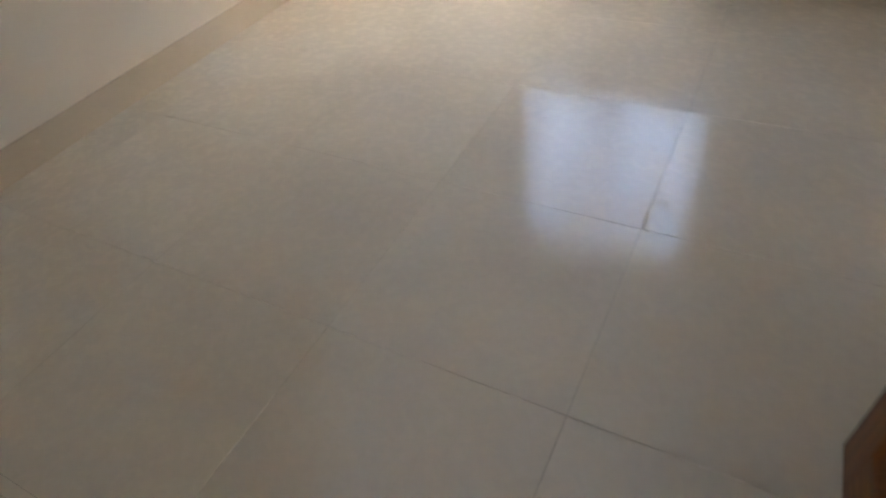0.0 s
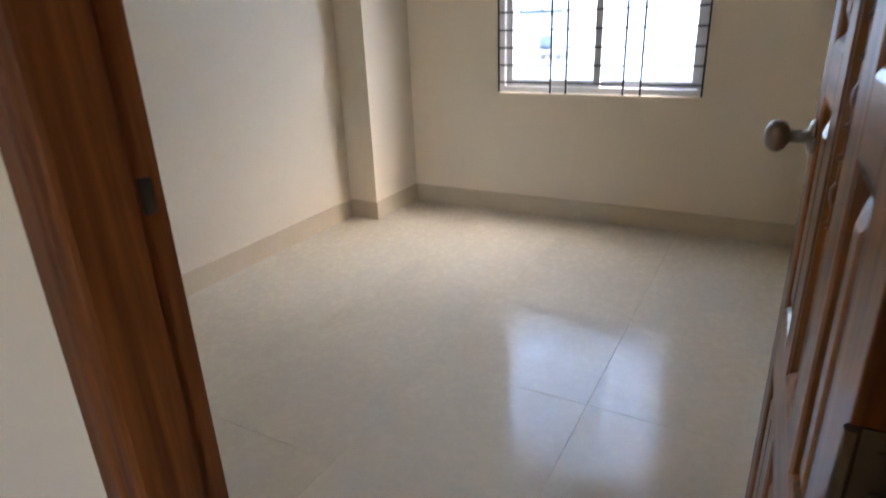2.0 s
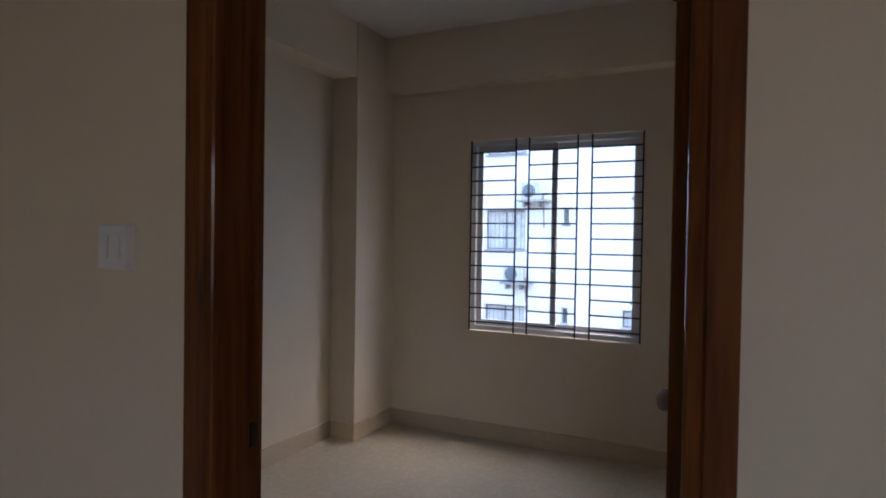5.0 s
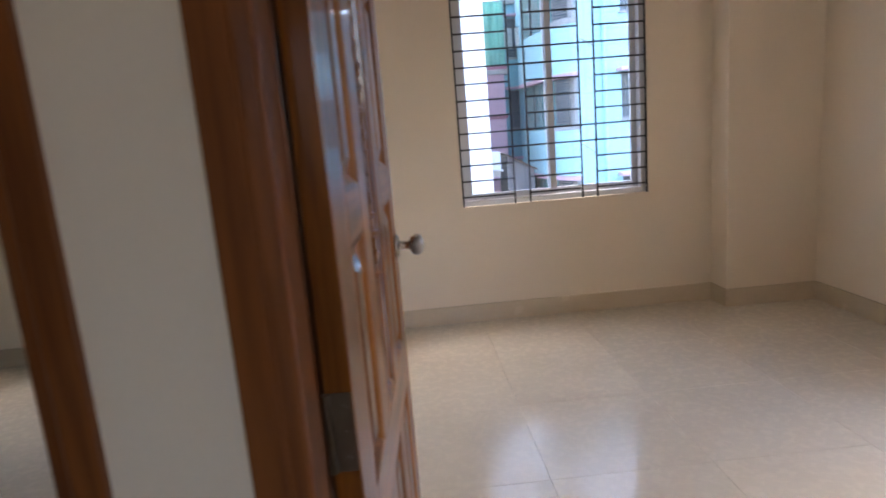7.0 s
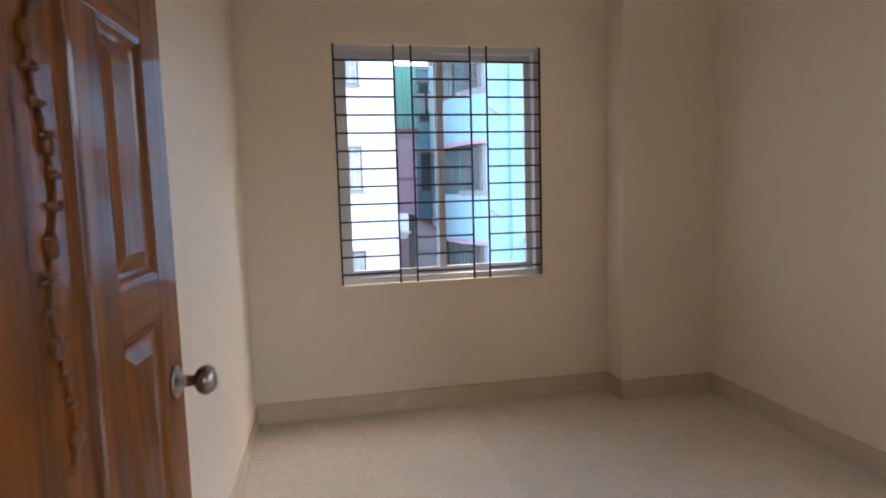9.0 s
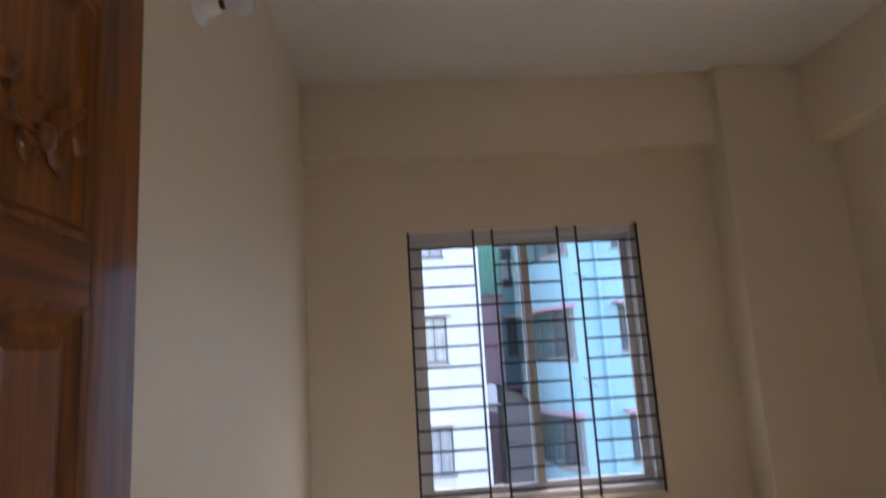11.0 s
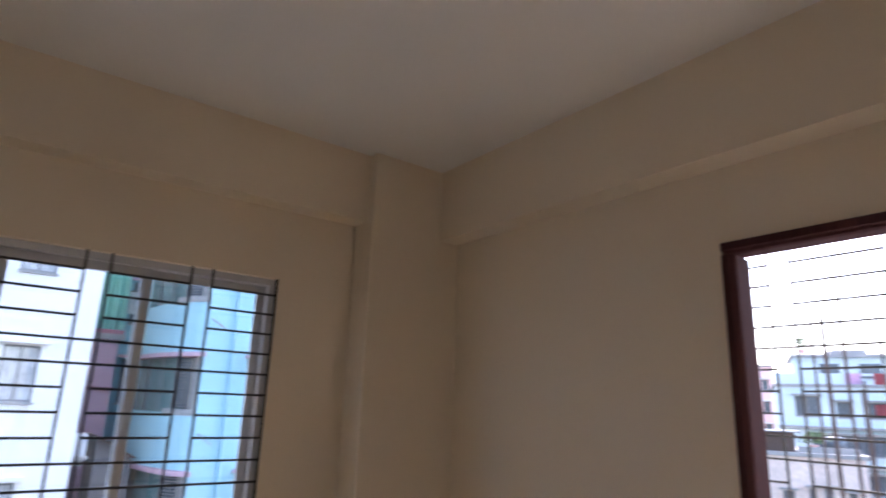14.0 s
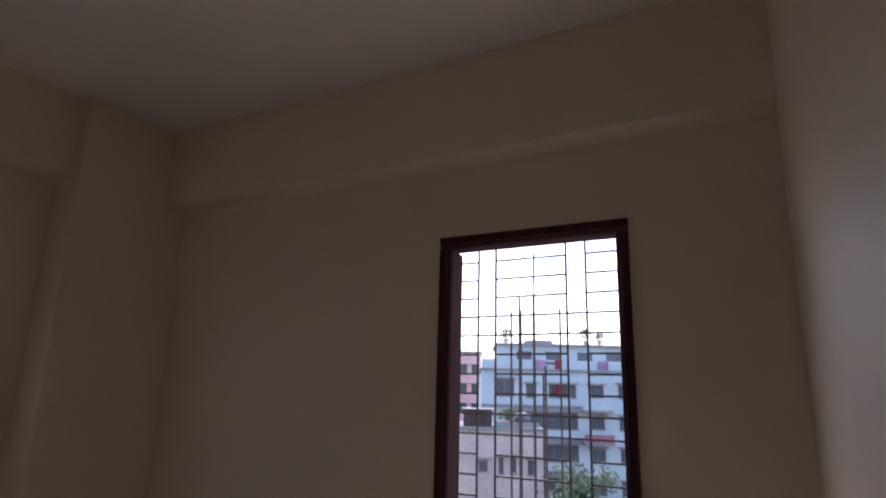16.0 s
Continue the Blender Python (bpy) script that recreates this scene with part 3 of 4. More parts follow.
for k in range(27):
    z = 2.611 - 0.1074 * k
    if z < 0.02:
        break
    if k % 5 in (1, 2):
        part("bar", box(VX - 0.0045, VX + 0.0045, -3.3, -0.3, z - 0.005, z + 0.005), IRON, vg)
    else:
        edges = [-0.3] + ups + [-3.3]
        for a, e in zip(edges[0::2], edges[1::2]):
            part("bar", box(VX - 0.0045, VX + 0.0045, e, a, z - 0.005, z + 0.005), IRON, vg)

# ---- small fixtures ----
sw = thing("light_switch", "white plastic light switch on the hall wall", "light switch", pose(-1.73, DOOR_F, 1.397))
part("plate", box(-0.032, 0.041, -0.026, 0.0, -0.041, 0.041, 0.004), PLASTIC, sw)
for k in (-1, 1):
    rk = box(0.0045 + k * 0.015 - 0.010, 0.0045 + k * 0.015 + 0.010, -0.030, -0.025, -0.021, 0.021, 0.002)
    part("rocker", rk, PLASTIC, sw)

bl = thing("wall_lamp", "white batten lamp holder with an opal bulb, unlit", "lamp", pose(MID_B, -1.648, 2.384, 0, 90, -8))
part("base", lathe([(0.0, 0.0), (0.048, 0.0), (0.050, 0.006), (0.046, 0.014), (0.036, 0.022), (0.026, 0.036), (0.021, 0.052), (0.020, 0.060), (0.0, 0.060)]), PLASTIC, bl)
part("collar", lathe([(0.0, 0.060), (0.0145, 0.060), (0.0145, 0.066), (0.0125, 0.068), (0.0145, 0.070), (0.0145, 0.074), (0.0, 0.074)]), DULL, bl, "dull metal bulb cap")
part("bulb", lathe([(0.0, 0.074), (0.017, 0.074), (0.021, 0.082), (0.031, 0.098), (0.034, 0.112), (0.031, 0.128), (0.020, 0.140), (0.0, 0.145)]), OPAL, bl, "white opal bulb")


# ---- outside: houses across the gap ----
structure("ground", box(-400, 400, -400, 400, -13.4, -13.0), EARTH, "dusty city ground far below", "ground")


def far_window(parent, x0, x1, z0, z1, bars=2, curtain=False, depth=0.14):
    """A window set back in the facade: frame with mullions, panes, sill."""
    f = 0.05
    bm = box(x0, x1, depth - 0.05, depth, z0, z0 + f)
    add_box(bm, x0, x1, depth - 0.05, depth, z1 - f, z1)
    add_box(bm, x0, x0 + f, depth - 0.05, depth, z0 + f, z1 - f)
    add_box(bm, x1 - f, x1, depth - 0.05, depth, z0 + f, z1 - f)
    for k in range(1, bars):
        u = x0 + (x1 - x0) * k / bars
        add_box(bm, u - f / 2, u + f / 2, depth - 0.05, depth, z0 + f, z1 - f)
    w = part("window", bm, EXT_SASH, parent)
    part("pane", box(x0 + 0.01, x1 - 0.01, depth - 0.028, depth - 0.02, z0 + 0.01, z1 - 0.01), EXT_CURTAIN if curtain else EXT_PANE, w)
    n = max(3, int((x1 - x0) / 0.13))
    gb = bmesh.new()
    for k in range(1, n):
        u = x0 + (x1 - x0) * k / n
        add_box(gb, u - 0.006, u + 0.006, 0.03, 0.042, z0, z1)
    part("bars", gb, EXT_SASH, w)
    part("sill", box(x0 - 0.05, x1 + 0.05, -0.05, depth - 0.05, z0 - 0.06, z0 - 0.002), EXT_CONC, w)
    return w


def house(label, m, x0, x1, depth, z0, z1, wall_mat, columns, storeys, pitch, shade_mat=None, shade=0.4, omit=()):
    """A block of flats: pierced front wall, body behind, roof slab, windows storey by storey.
    columns: (xa, xb, bottom, top, panes, curtain) of the storey at height 0; omit: (column, storey) walled up."""
    hs = thing("apartment_building", label, "building", m)
    holes, wins = [], []
    for s in storeys:
        for k, (xa, xb, za, zb, bars, cur) in enumerate(columns):
            if (k, s) not in omit and za + s * pitch > z0 + 0.2 and zb + s * pitch < z1 - 0.2:
                holes.append((xa, xb, za + s * pitch, zb + s * pitch))
                wins.append((xa, xb, za + s * pitch, zb + s * pitch, bars, cur))
    part("wall", pierced(x0, x1, z0, z1, 0.0, 0.25, holes, "x"), wall_mat, hs)
    part("body", box(x0 + 0.02, x1 - 0.02, 0.254, depth, z0, z1 - 0.01), wall_mat, hs)
    part("roof", box(x0 - 0.15, x1 + 0.15, -0.15, depth + 0.15, z1, z1 + 0.18), EXT_CONC, hs)
    for xa, xb, za, zb, bars, cur in wins:
        w = far_window(hs, xa, xb, za, zb, bars, cur)
        if shade_mat:
            part("sunshade", box(xa - 0.15, xb + 0.15, -shade, 0.0, zb + 0.04, zb + 0.13), shade_mat, hs)
    return hs


STOREYS = range(-4, 3)
white = house("white painted block of flats with barred windows", pose(0, 14, 0), -16.0, 2.22, 9.0, -13.0, 9.0, EXT_WHITE,
              [(-13.4, -12.1, 1.10, 2.34, 2, True), (-7.95, -6.65, 1.10, 2.34, 2, True), (-3.66, -3.22, 1.90, 2.40, 1, True),
               (-5.44, -5.27, 1.90, 2.37, 1, False), (0.48, 1.20, 1.27, 2.54, 2, True)], STOREYS, 3.0, EXT_WHITE, 0.16, {(2, 0)})
for s in STOREYS:
    part("vent_pipe", rod((-3.40, -0.1, 2.65 + s * 3.0), (-3.40, 0.0, 2.65 + s * 3.0), 0.06, 12), EXT_CONC, white)


def air_conditioner(x, z, y=14.0, turn=0.0):
    a = thing("air_conditioner", "pale grey outdoor cooling unit on a wall bracket", "air conditioner", pose(x, y, z, 0, 0, turn), "cooling units")
    part("casing", box(-0.30, 0.30, -0.42, -0.12, 0.0, 0.52, 0.015), EXT_FRAME, a)
    part("fan_grille", lathe([(0.0, 0.0), (0.2, 0.0), (0.2, 0.015), (0.17, 0.02), (0.05, 0.02), (0.0, 0.02)], pose(-0.05, -0.42, 0.26, 90, 0, 0)), EXT_PANE, a, "dark round fan grille")
    br = box(-0.40, 0.55, -0.48, 0.0, -0.06, -0.004)
    add_box(br, -0.25, -0.21, -0.40, 0.0, -0.22, -0.06)
    add_box(br, 0.21, 0.25, -0.40, 0.0, -0.22, -0.06)
    part("bracket", br, EXT_CONC, a)
    part("pipe", rod((0.34, -0.2, 0.15), (0.34, -0.05, -0.85), 0.03, 8), EXT_CONC, a)
    return a


air_conditioner(-6.37, 2.64)
air_conditioner(-6.90, 0.10)
air_conditioner(2.12, 0.04, 14.7, 90.0)

# cyan house with a rounded bay
BAY_X = 4.87
cyan = house("pale cyan block of flats with rounded bay and pink sunshades", pose(0, 14, 0), BAY_X, 16.0, 9.0, -13.0, 9.0, EXT_CYAN,
             [(6.17, 7.40, 1.27, 2.58, 2, False), (10.7, 12.0, 1.27, 2.58, 2, False)], STOREYS, 3.02, EXT_PINK, 0.45)
part("drain_pipe", rod((5.66, -0.09, -13.0), (5.66, -0.09, 9.0), 0.055, 10), EXT_CYAN, cyan)


def bay_ring(r0, r1, z0, z1, a0=90, a1=180, steps=14):
    """Part of a round wall about the bay's centre, from angle a0 to a1."""
    bm = bmesh.new()
    cols = []
    for i in range(steps + 1):
        a = radians(a0 + (a1 - a0) * i / steps)
        cols.append([bm.verts.new((BAY_X + 0.62 * r * math.cos(a), 2.7 * (1.45 - r * math.sin(a)), z)) for r in (r0, r1) for z in (z0, z1)])
    for p, q in zip(cols, cols[1:]):
        bm.faces.new((p[0], q[0], q[1], p[1]))
        bm.faces.new((p[2], p[3], q[3], q[2]))
        bm.faces.new((p[1], q[1], q[3], p[3]))
        bm.faces.new((p[0], p[2], q[2], q[0]))
    bm.faces.new(cols[0][0:2] + [cols[0][3], cols[0][2]])
    bm.faces.new([cols[-1][0], cols[-1][2], cols[-1][3], cols[-1][1]])
    bmesh.ops.recalc_face_normals(bm, faces=bm.faces)
    return bm


for s in STOREYS:
    z = s * 3.02
    part("bay_parapet", bay_ring(1.25, 1.45, z + 2.70, z + 4.10), EXT_CYAN, cyan)
    part("bay_trim", bay_ring(0.2, 1.56, z + 2.58, z + 2.69), EXT_PINK, cyan, "dusty pink edge of the slab")
    part("bay_glazing", bay_ring(1.10, 1.13, z + 1.09, z + 2.58, 118, 180), EXT_GREEN_GLASS, cyan, "green glazing of the bay behind bars")
    bars = bmesh.new()
    for k in range(12):
        a = radians(120 + k * 5.1)
        bx, by = BAY_X + 0.62 * 1.22 * math.cos(a), 2.7 * (1.45 - 1.22 * math.sin(a))
        add_box(bars, bx - 0.012, bx + 0.012, by - 0.012, by + 0.012, z + 1.09, z + 2.58)
    part("bay_bars", bars, EXT_SASH, cyan)
    for a in (119, 140, 161):
        part("bay_mullion", bay_ring(1.09, 1.20, z + 1.09, z + 2.58, a - 1.2, a + 1.2, 2), EXT_SASH, cyan)
    part("bay_shutter_back", bay_ring(1.20, 1.24, z + 1.22, z + 2.54, 96, 118, 5), EXT_PANE, cyan, "dark louvred shutter")
    slats = bmesh.new()
    for k in range(16):
        ring = bay_ring(1.25, 1.29, z + 1.25 + k * 0.08, z + 1.275 + k * 0.08, 96, 118, 4)
        tmp = bpy.data.meshes.new("slat")
        ring.to_mesh(tmp)
        ring.free()
        slats.from_mesh(tmp)
        bpy.data.meshes.remove(tmp)
    part("bay_shutter", slats, EXT_SASH, cyan, "grey louvre slats")
    part("bay_sill", bay_ring(1.09, 1.47, z + 1.04, z + 1.20, 90, 132, 5), EXT_CONC, cyan)
    part("bay_pier", bay_ring(1.09, 1.44, z + 1.20, z + 2.58, 90, 96, 3), EXT_CONC, cyan, "grey painted window pier")
for s in STOREYS:
    part("wall_bracket", rod((BAY_X + 0.12, 0.0, s * 3.02 + 3.62), (BAY_X + 0.40, -0.35, s * 3.02 + 3.34), 0.02, 6), EXT_CONC, cyan)
part("bay_core", bay_ring(0.2, 1.05, -13.0, 9.0), EXT_CYAN_D, cyan)

pinkh = house("dusty pink house squeezed between taller blocks", pose(0, 20, 0), 3.05, 3.76, 2.5, -13.0, 3.30, EXT_PINK,
              [], range(-4, 1), 3.0, EXT_PINK, 0.3)
part("cornice", box(2.98, 3.86, -0.12, 2.6, 3.484, 3.62), EXT_PINK_D, pinkh, "darker pink cornice")
part("band", box(3.0, 3.82, -0.06, 2.5, 1.62, 1.74), EXT_PINK_D, pinkh)
house("blue-green block of flats seen through the gap", pose(0, 23, 0), 2.0, 12.0, 6.0, -13.0, 6.4, EXT_CYAN_D,
             [(4.45, 5.40, 1.2, 2.85, 2, False), (6.6, 7.6, 1.2, 2.85, 2, False)], range(-4, 2), 3.0, EXT_PINK, 0.3)
lean = thing("lean_to", "low lean-to with a dark tin roof between tall blocks", "shed", pose(0, 0, 0))
# the shade low in the gap is put into this wall's dark colour
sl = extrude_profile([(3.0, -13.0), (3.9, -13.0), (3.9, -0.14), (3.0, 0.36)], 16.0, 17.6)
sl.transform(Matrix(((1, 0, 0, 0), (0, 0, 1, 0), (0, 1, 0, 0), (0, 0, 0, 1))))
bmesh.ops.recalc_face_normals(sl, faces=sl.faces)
part("wall", sl, GAP_SHADE, lean)
rf = extrude_profile([(2.94, 0.40), (3.96, -0.165), (3.96, -0.12), (2.94, 0.445)], 15.8, 17.7)
rf.transform(Matrix(((1, 0, 0, 0), (0, 0, 1, 0), (0, 1, 0, 0), (0, 0, 0, 1))))
bmesh.ops.recalc_face_normals(rf, faces=rf.faces)
part("roof", rf, REBAR, lean, "rusty dark tin roof sheet")
net = thing("shade_net", "green shade net hung on a scaffold above the pink house", "net", pose(3.08, 20.6, 3.66))
nb = bmesh.new()
cols = [[nb.verts.new((0.085 * i, 0.05 * math.sin(i * 1.7), 0.02 + 0.24 * j + 0.02 * math.sin(i + j))) for j in range(11)] for i in range(11)]
for p, q in zip(cols, cols[1:]):
    for j in range(10):
        nb.faces.new((p[j], q[j], q[j + 1], p[j + 1]))
bmesh.ops.solidify(nb, geom=nb.faces[:], thickness=0.01)
part("cloth", nb, EXT_NET, net)
for u in (0.0, 0.85):
    part("pole", rod((u, 0.08, -0.05), (u, 0.08, 2.6), 0.03, 8), EXT_CONC, net)

# washing on the terrace behind the net
for u, w, h, mt, lb in ((4.25, 0.35, 0.85, EXT_CURTAIN, "pale cloth drying on a terrace rail"), (4.72, 0.30, 0.75, EXT_WHITE, "white cloth drying on a terrace rail")):
    cb = bmesh.new()
    cc = [[cb.verts.new((w * i / 6, 0.03 * math.sin(i * 1.5), -h * j / 6)) for j in range(7)] for i in range(7)]
    for q0, q1 in zip(cc, cc[1:]):
        for j in range(6):
            cb.faces.new((q0[j], q1[j], q1[j + 1], q0[j + 1]))
    bmesh.ops.solidify(cb, geom=cb.faces[:], thickness=0.02)
    ob = part("washing", cb, mt)
    ob.matrix_world = pose(u, 22.4, 5.35)
    tagged(ob, lb, "washing", "washing in the gap")
rl = thing("terrace_rail", "thin rusty rail on posts along a terrace edge", "railing", pose(0, 0, 0))
part("rail", rod((3.9, 22.4, 5.36), (5.6, 22.4, 5.36), 0.02, 6), REBAR, rl)
for u in (3.95, 5.55):
    part("post", rod((u, 22.4, 5.36), (u, 23.05, 5.20), 0.02, 6), REBAR, rl)

# ---- outside: the quarter beyond the veranda ----
TURN = 64.2


def out(dist, u=0.0, z=0.0):
    """A pose at that distance along the veranda's outlook, on ground that rises gently: local x to the right across it, y away."""
    a = radians(TURN)
    n, r = Vector((math.sin(a), math.cos(a), 0)), Vector((math.cos(a), -math.sin(a), 0))
    p = Vector((0.091, -3.007, 0)) + n * dist + r * u
    return Matrix(((r.x, n.x, 0, p.x), (r.y, n.y, 0, p.y), (0, 0, 1, z + 0.0246 * dist - 0.07), (0, 0, 0, 1)))


blue = house("light blue apartment block with recessed balconies and washing", out(48), 1.2, 22.0, 12.0, -16.0, 2.55, EXT_BLUE,
             [(2.3, 3.75, 0.65, 1.95, 2, False), (4.65, 5.45, 0.60, 1.6, 1, False), (6.4, 8.5, 0.62, 1.6, 3, False),
              (9.45, 10.6, 0.70, 1.6, 2, False), (11.7, 12.8, 0.65, 1.7, 2, False), (14.6, 15.8, 0.65, 1.7, 2, False),
              (3.1, 8.6, 0.62, 1.85, 6, False)],
             range(-4, 1), 2.35, EXT_CONC, 0.35, {(6, 0)} | {(k, s) for k in (0, 1, 2) for s in range(-4, 0)})
for s in range(-4, 1):
    z = s * 2.35
    part("balcony", pierced(8.85, 11.05, z - 0.25, z + 0.35, -1.1, -1.0, [], "x"), EXT_PINK_D if s % 2 else EXT_BLUE, blue, "painted balcony parapet")
    part("balcony_slab", box(8.85, 11.05, -1.1, -0.004, z - 0.42, z - 0.25), EXT_CONC, blue)
    part("ledge", box(1.2, 8.8, -0.45, -0.004, z - 0.12, z + 0.02), EXT_CONC, blue)
part("parapet", pierced(1.2, 22.0, 2.74, 3.45, 0.0, 0.2, [(5.2, 7.8, 2.95, 3.3)], "x"), EXT_BLUE, blue)
pent = part("roof_house", pierced(2.6, 14.5, 2.74, 4.75, 3.0, 9.0, [], "x"), EXT_BLUE, blue, "set-back top storey on the roof")
part("roof_slab", box(2.4, 14.7, 2.7, 9.3, 4.75, 4.95), EXT_CONC, pent)
for u in (4.2, 6.6, 9.2, 11.6):
    part("opening", box(u, u + 1.2, 2.9, 2.996, 3.3, 4.3), EXT_PANE, pent)
part("water_tank", box(5.05, 7.3, 4.0, 6.5, 4.95, 5.35, 0.03), EXT_CONC, blue, "flat concrete water tank")

for nm, u, w, mt, lb in (("washing", 5.3, 0.9, CLOTH_LILAC, "lilac cloth drying over the parapet"), ("washing", 6.9, 0.55, CLOTH_RED, "red cloth drying over the parapet"),
                         ("washing", 10.2, 0.8, CLOTH_LILAC, "lilac cloth drying over the parapet"), ("washing", 6.75, 0.8, CLOTH_RED, "red cloth drying over the parapet")):
    wz = 2.75 if u != 6.75 else 0.8
    wb = bmesh.new()
    cc = [[wb.verts.new((w * i / 8, -0.06 + 0.03 * math.sin(i * 1.3), 0.1 * j)) for j in range(8)] for i in range(9)]
    for p, q in zip(cc, cc[1:]):
        for j in range(7):
            wb.faces.new((p[j], q[j], q[j + 1], p[j + 1]))
    bmesh.ops.solidify(wb, geom=wb.faces[:], thickness=0.02)
    ob = part(nm, wb, mt)
    ob.matrix_world = out(48, u, wz)
    tagged(ob, lb, "washing", "washing on the roof")

cream = house("weathered cream house with small dark windows", out(35), -1.6, 4.3, 8.0, -16.0, -1.0, EXT_CREAM,
              [(0.76, 1.27, -3.16, -2.58, 1, False), (1.86, 2.15, -3.3, -2.4, 1, False), (2.49, 2.84, -3.19, -2.34, 1, False), (3.45, 3.8, -3.3, -2.5, 1, False),
               (-0.9, -0.4, -3.16, -2.58, 1, False)], range(-3, 1), 2.6, EXT_CONC, 0.25)
shed = part("roof_shed", pierced(-0.1, 1.5, -0.82, 0.1, 0.5, 2.5, [], "x"), REBAR, cream, "rusty tin shed on the roof")
part("roof_sheet", box(-0.2, 1.75, 0.2, 2.7, 0.1, 0.17), EXT_TIN, shed)
part("roof_wall", box(1.6, 4.2, 0.5, 0.7, -0.82, -0.55), EXT_CONC, cream)
for k in range(5):
    part("roof_post", rod((-0.9 + k * 0.55, 0.25, -0.82), (-0.9 + k * 0.55, 0.25, 0.05 + 0.12 * (k % 2)), 0.03, 6), REBAR, cream)
part("roof_rail", rod((-1.0, 0.25, -0.1), (1.4, 0.25, -0.05), 0.025, 6), REBAR, cream)
part("roof_tank", lathe([(0.0, 0.0), (0.45, 0.0), (0.47, 0.5), (0.36, 0.75), (0.12, 0.82), (0.0, 0.82)], pose(3.3, 1.6, -0.82)), EXT_PANE, cream, "black plastic water tank")

house("salmon pink tenement with rows of shaded windows", out(62), -9.0, 1.5, 10.0, -16.0, 4.5, EXT_SALMON,
      [(-0.6, 0.1, 2.5, 3.4, 1, False), (0.55, 1.1, 2.5, 3.4, 1, False), (-2.0, -1.3, 2.5, 3.4, 1, False), (-4.0, -3.2, 2.5, 3.4, 1, False)],
      range(-5, 1), 1.9, EXT_WHITE, 0.4)
for dist, u0, u1, top, mt, lb in ((95, -34, -11, 2.0, EXT_CREAM, "distant hazy cream block of flats"), (100, 26, 52, 3.0, EXT_CONC, "distant grey block of flats"),
                                  (60, 24, 36, 0.0, EXT_CREAM, "weathered cream block of flats")):
    house(lb, out(dist), u0, u1, 12.0, -17.0, top, mt, [(u0 + 2 + 3.2 * k, u0 + 3.4 + 3.2 * k, 0.7 - 3, 2.0 - 3, 2, False) for k in range(int((u1 - u0 - 3) / 3.2))],
          range(-3, 1), 3.0, None)

# unfinished roof with bare column steel, near by
near = thing("unfinished_roof", "bare concrete roof with rusty column steel left standing", "building", out(9))
part("slab", box(-1.5, 4.5, -1.2, 6.0, -1.25, -1.0), EXT_CONC, near)
part("storey", box(-1.4, 4.4, -1.1, 5.9, -14.0, -1.25), EXT_CREAM, near)
for u, v, z in ((0.66, 0.0, 2.63), (0.79, 0.1, 2.88), (0.83, 0.3, 2.7), (0.99, 0.0, 2.89), (1.03, 0.25, 3.6), (1.39, 0.05, 2.70), (1.20, 0.3, 1.86), (1.14, 0.1, 1.75)):
    part("rebar", rod((u * 0.98 + 0.02, v, -1.0), (u, v, z), 0.015, 6), REBAR, near)
part("column_stub", box(0.6, 1.45, -0.1, 0.4, -1.0, -0.75), EXT_CONC, near)


def tree(m, height, spread, seed):
    rnd = random.Random(seed)
    tr = thing("tree", "leafy green street tree among the houses", "tree", m)
    tb = bmesh.new()
    add_rod(tb, (0, 0, 0), (0.1, 0, height * 0.55), 0.22, 10, 0.13)
    tips = []
    for k in range(7):
        a = k * 0.9 + rnd.random()
        e = Vector((math.cos(a) * spread * rnd.uniform(0.4, 0.8), math.sin(a) * spread * rnd.uniform(0.4, 0.8), height * rnd.uniform(0.7, 0.95)))
        add_rod(tb, (0.1, 0, height * 0.5), e, 0.09, 6, 0.02)
        tips.append(e)
    part("trunk", tb, BARK, tr)
    vs, fs = [], []
    for e in tips * 2 + [Vector((0, 0, height))]:
        for _ in range(130):
            c = e + Vector((rnd.gauss(0, 0.3), rnd.gauss(0, 0.3), rnd.gauss(0, 0.22))) * spread * 0.75
            d = Vector((rnd.uniform(-1, 1), rnd.uniform(-1, 1), rnd.uniform(-0.6, 0.6))).normalized() * 0.16
            q = d.orthogonal().normalized() * 0.07
            i = len(vs)
            vs += [c - d, c + q, c + d, c - q]
            fs.append((i, i + 1, i + 2, i + 3))
    me = bpy.data.meshes.new("crown")
    me.from_pydata(vs, [], fs)
    me.materials.append(LEAF)
    cr = new("crown", me)
    cr.parent = tr


tree(out(30, 5.0, -13.75), 11.2, 1.9, 1)
tree(out(31, 6.7, -13.75), 10.9, 1.7, 2)


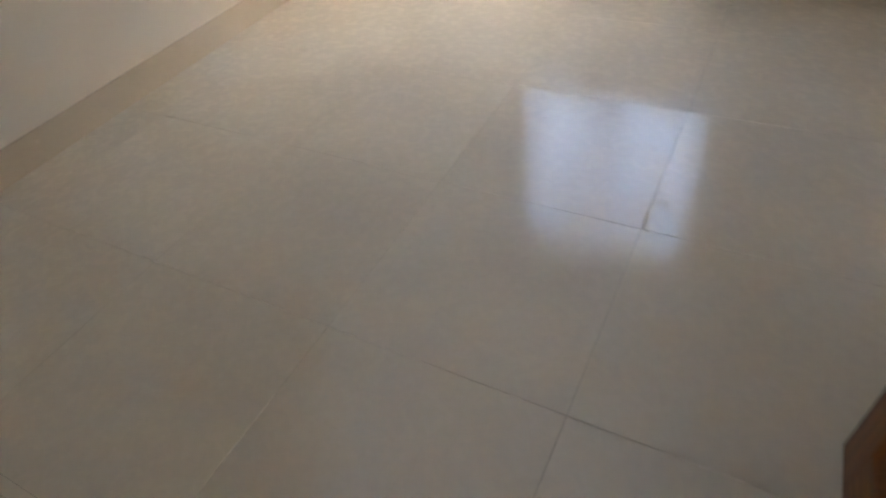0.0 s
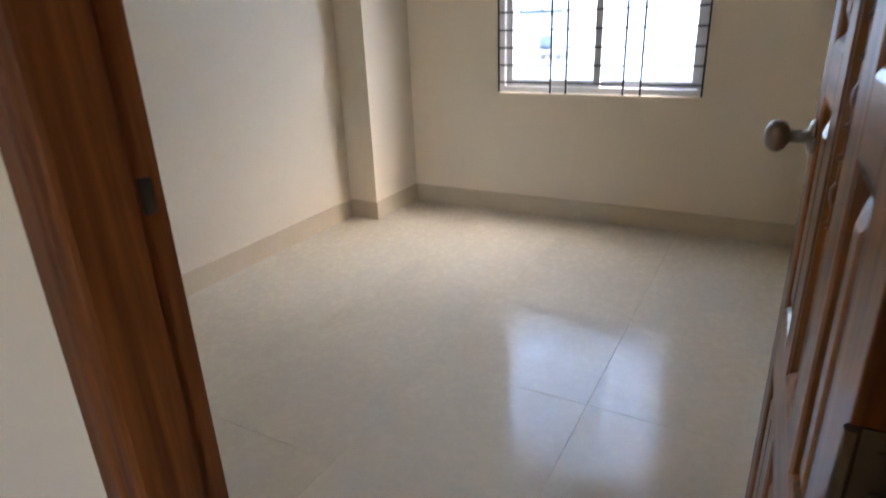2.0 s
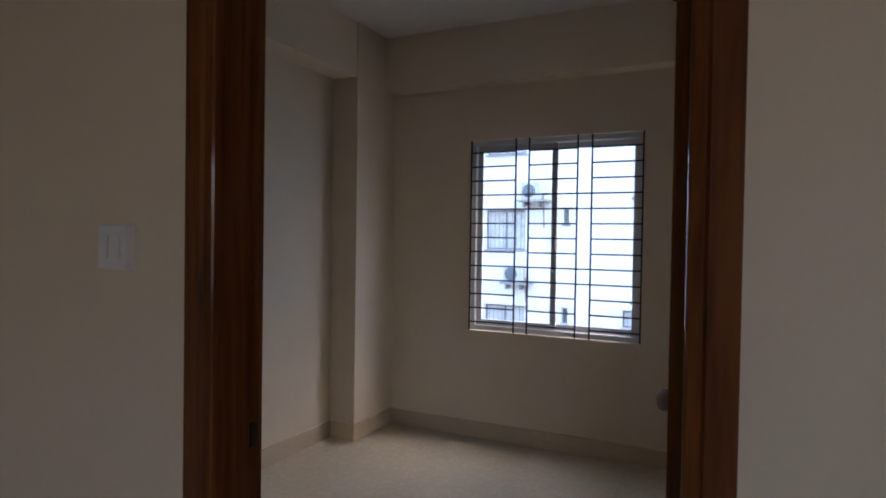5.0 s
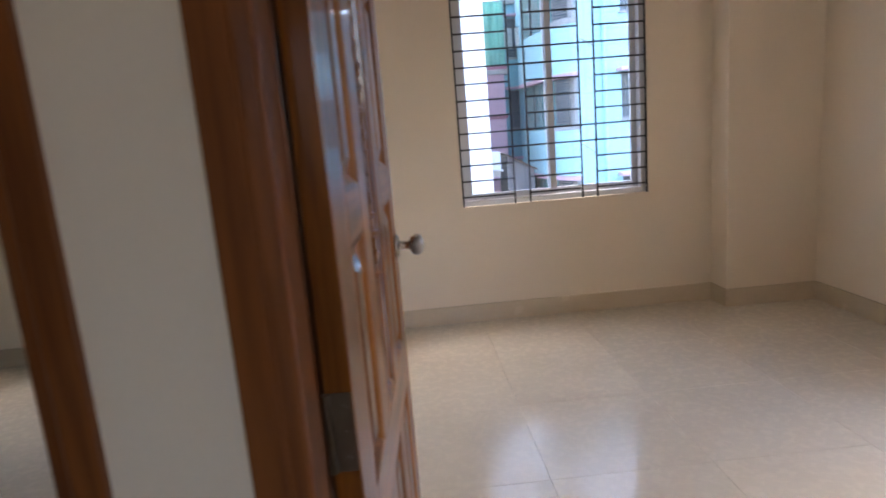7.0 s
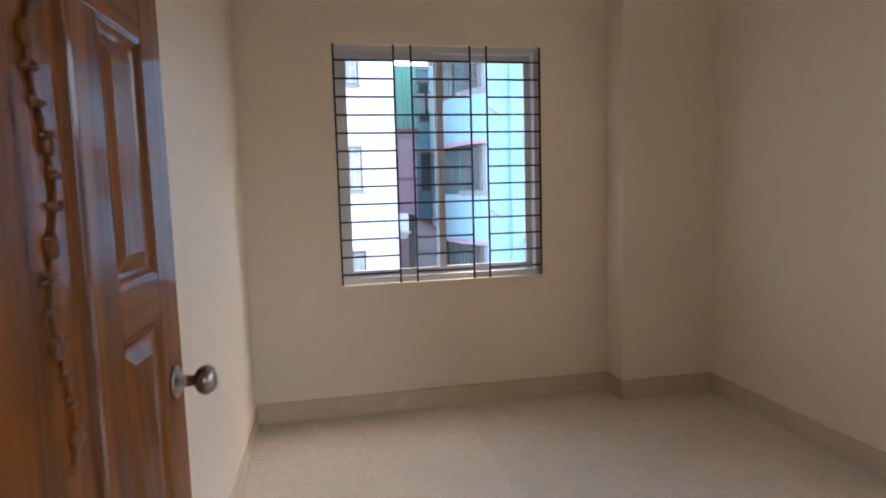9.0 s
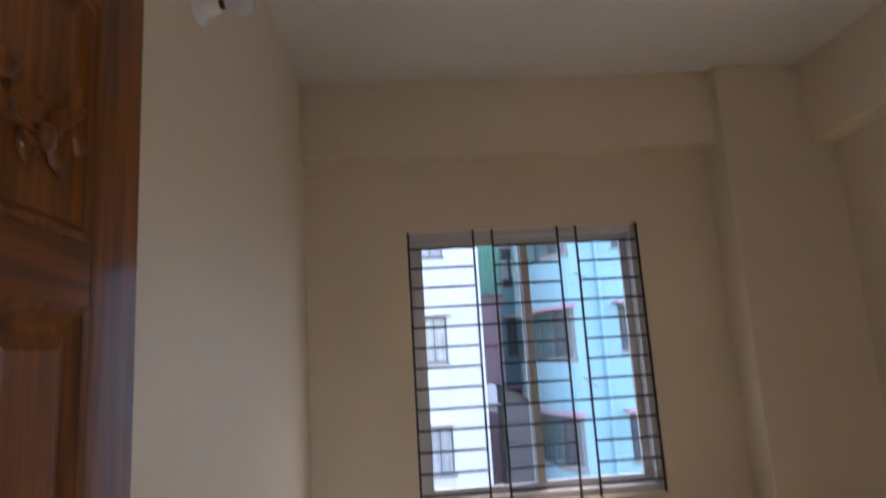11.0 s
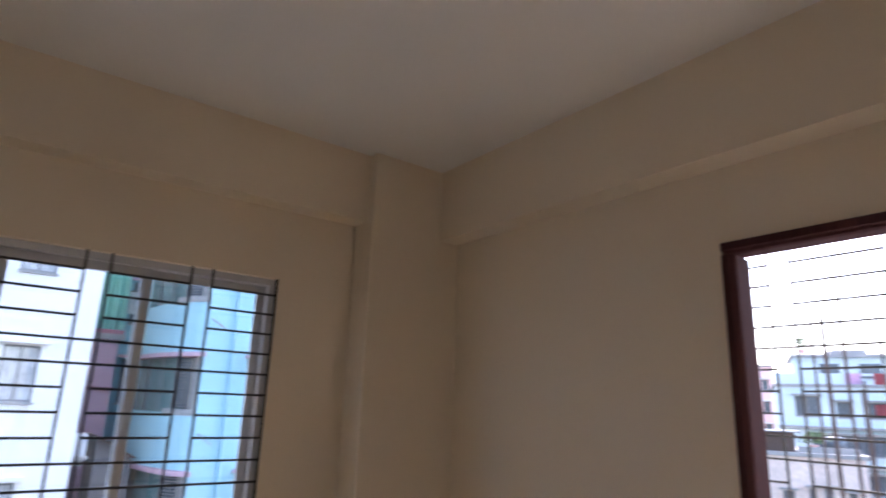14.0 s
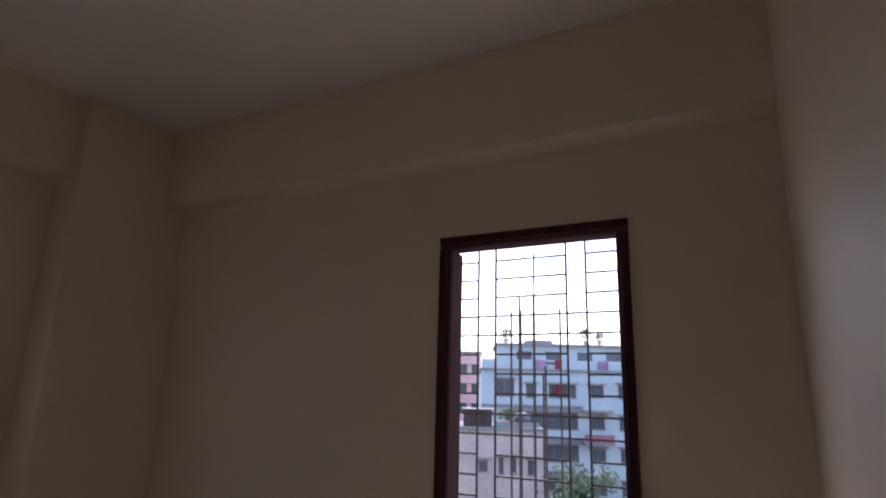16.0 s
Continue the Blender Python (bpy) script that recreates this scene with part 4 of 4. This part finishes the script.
def roof_plant(m, height, seed):
    """A shrub in a clay pot: pot, stem, loose leaves."""
    rnd = random.Random(seed)
    p = thing("potted_plant", "bushy green plant in a pot on a flat roof", "plant", m, "roof plants")
    part("pot", lathe([(0.0, 0.0), (0.16, 0.0), (0.22, 0.32), (0.24, 0.34), (0.20, 0.34), (0.18, 0.30), (0.0, 0.30)]), EXT_SALMON, p, "clay pot")
    part("stem", rod((0, 0, 0.28), (0.03, 0.02, height * 0.7), 0.025, 6), BARK, p)
    vs, fs = [], []
    for _ in range(160):
        c = Vector((rnd.gauss(0, 0.24), rnd.gauss(0, 0.24), 0.4 + (height - 0.4) * rnd.random() ** 0.8))
        d = Vector((rnd.uniform(-1, 1), rnd.uniform(-1, 1), rnd.uniform(-0.4, 0.8))).normalized() * 0.13
        q = d.orthogonal().normalized() * 0.05
        i = len(vs)
        vs += [c - d, c + q, c + d, c - q]
        fs.append((i, i + 1, i + 2, i + 3))
    me = bpy.data.meshes.new("leaves")
    me.from_pydata(vs, [], fs)
    me.materials.append(LEAF)
    lv = new("leaves", me)
    lv.parent = p


roof_plant(out(51.2, 3.3, 4.95), 1.15, 11)
roof_plant(out(51.4, 10.0, 4.95), 1.3, 12)
roof_plant(out(51.2, 11.1, 4.95), 0.9, 13)
roof_plant(out(35.8, 2.3, -0.82), 0.95, 14)

# ---- floor tiles, last ----
def tiled_floor(name, x0, x1, y0, y1, jx, jy, size=0.60, joint=0.0010):
    fl = structure(name, box(x0, x1, y0, y1, -0.15, -0.0035), GROUT, "polished cream porcelain floor tiles, dusty in places", "floor")
    cache = {}

    def cuts(a, b, j):
        k = math.floor((a - j) / size)
        res = []
        while j + k * size < b:
            lo, hi = max(a, j + k * size), min(b, j + (k + 1) * size)
            if hi - lo > 0.02:
                res.append((lo, hi))
            k += 1
        return res

    for xa, xb in cuts(x0, x1, jx):
        for ya, yb in cuts(y0, y1, jy):
            w, h = round(xb - xa - joint, 4), round(yb - ya - joint, 4)
            if (w, h) not in cache:
                bm = bmesh.new()
                e = 0.0004
                low = [bm.verts.new((sx * w / 2, sy * h / 2, -0.012)) for sx, sy in ((-1, -1), (1, -1), (1, 1), (-1, 1))]
                mid = [bm.verts.new((sx * w / 2, sy * h / 2, -e)) for sx, sy in ((-1, -1), (1, -1), (1, 1), (-1, 1))]
                top = [bm.verts.new((sx * (w / 2 - e), sy * (h / 2 - e), 0.0)) for sx, sy in ((-1, -1), (1, -1), (1, 1), (-1, 1))]
                for a, b in ((low, mid), (mid, top)):
                    for i in range(4):
                        bm.faces.new((a[i], a[(i + 1) % 4], b[(i + 1) % 4], b[i]))
                bm.faces.new(top)
                cache[(w, h)] = mesh_of("tile", bm, TILE)
            ob = new("tile", cache[(w, h)])
            ob.location = ((xa + xb) / 2, (ya + yb) / 2, 0.0)
            ob.rotation_euler = (random.uniform(-0.0003, 0.0003), random.uniform(-0.0003, 0.0003), 0)
            ob.parent = fl
    return fl


tiled_floor("floor_bedroom_a", WEST, MID_A, DOOR_B, 0.0, -1.287, -1.870)
tiled_floor("floor_bedroom_b", MID_B, EAST, DOOR_B, 0.0, 0.070, -1.910)
tiled_floor("floor_hall", WEST, EAST, HALL, DOOR_B - 0.002, -0.70, -3.30)
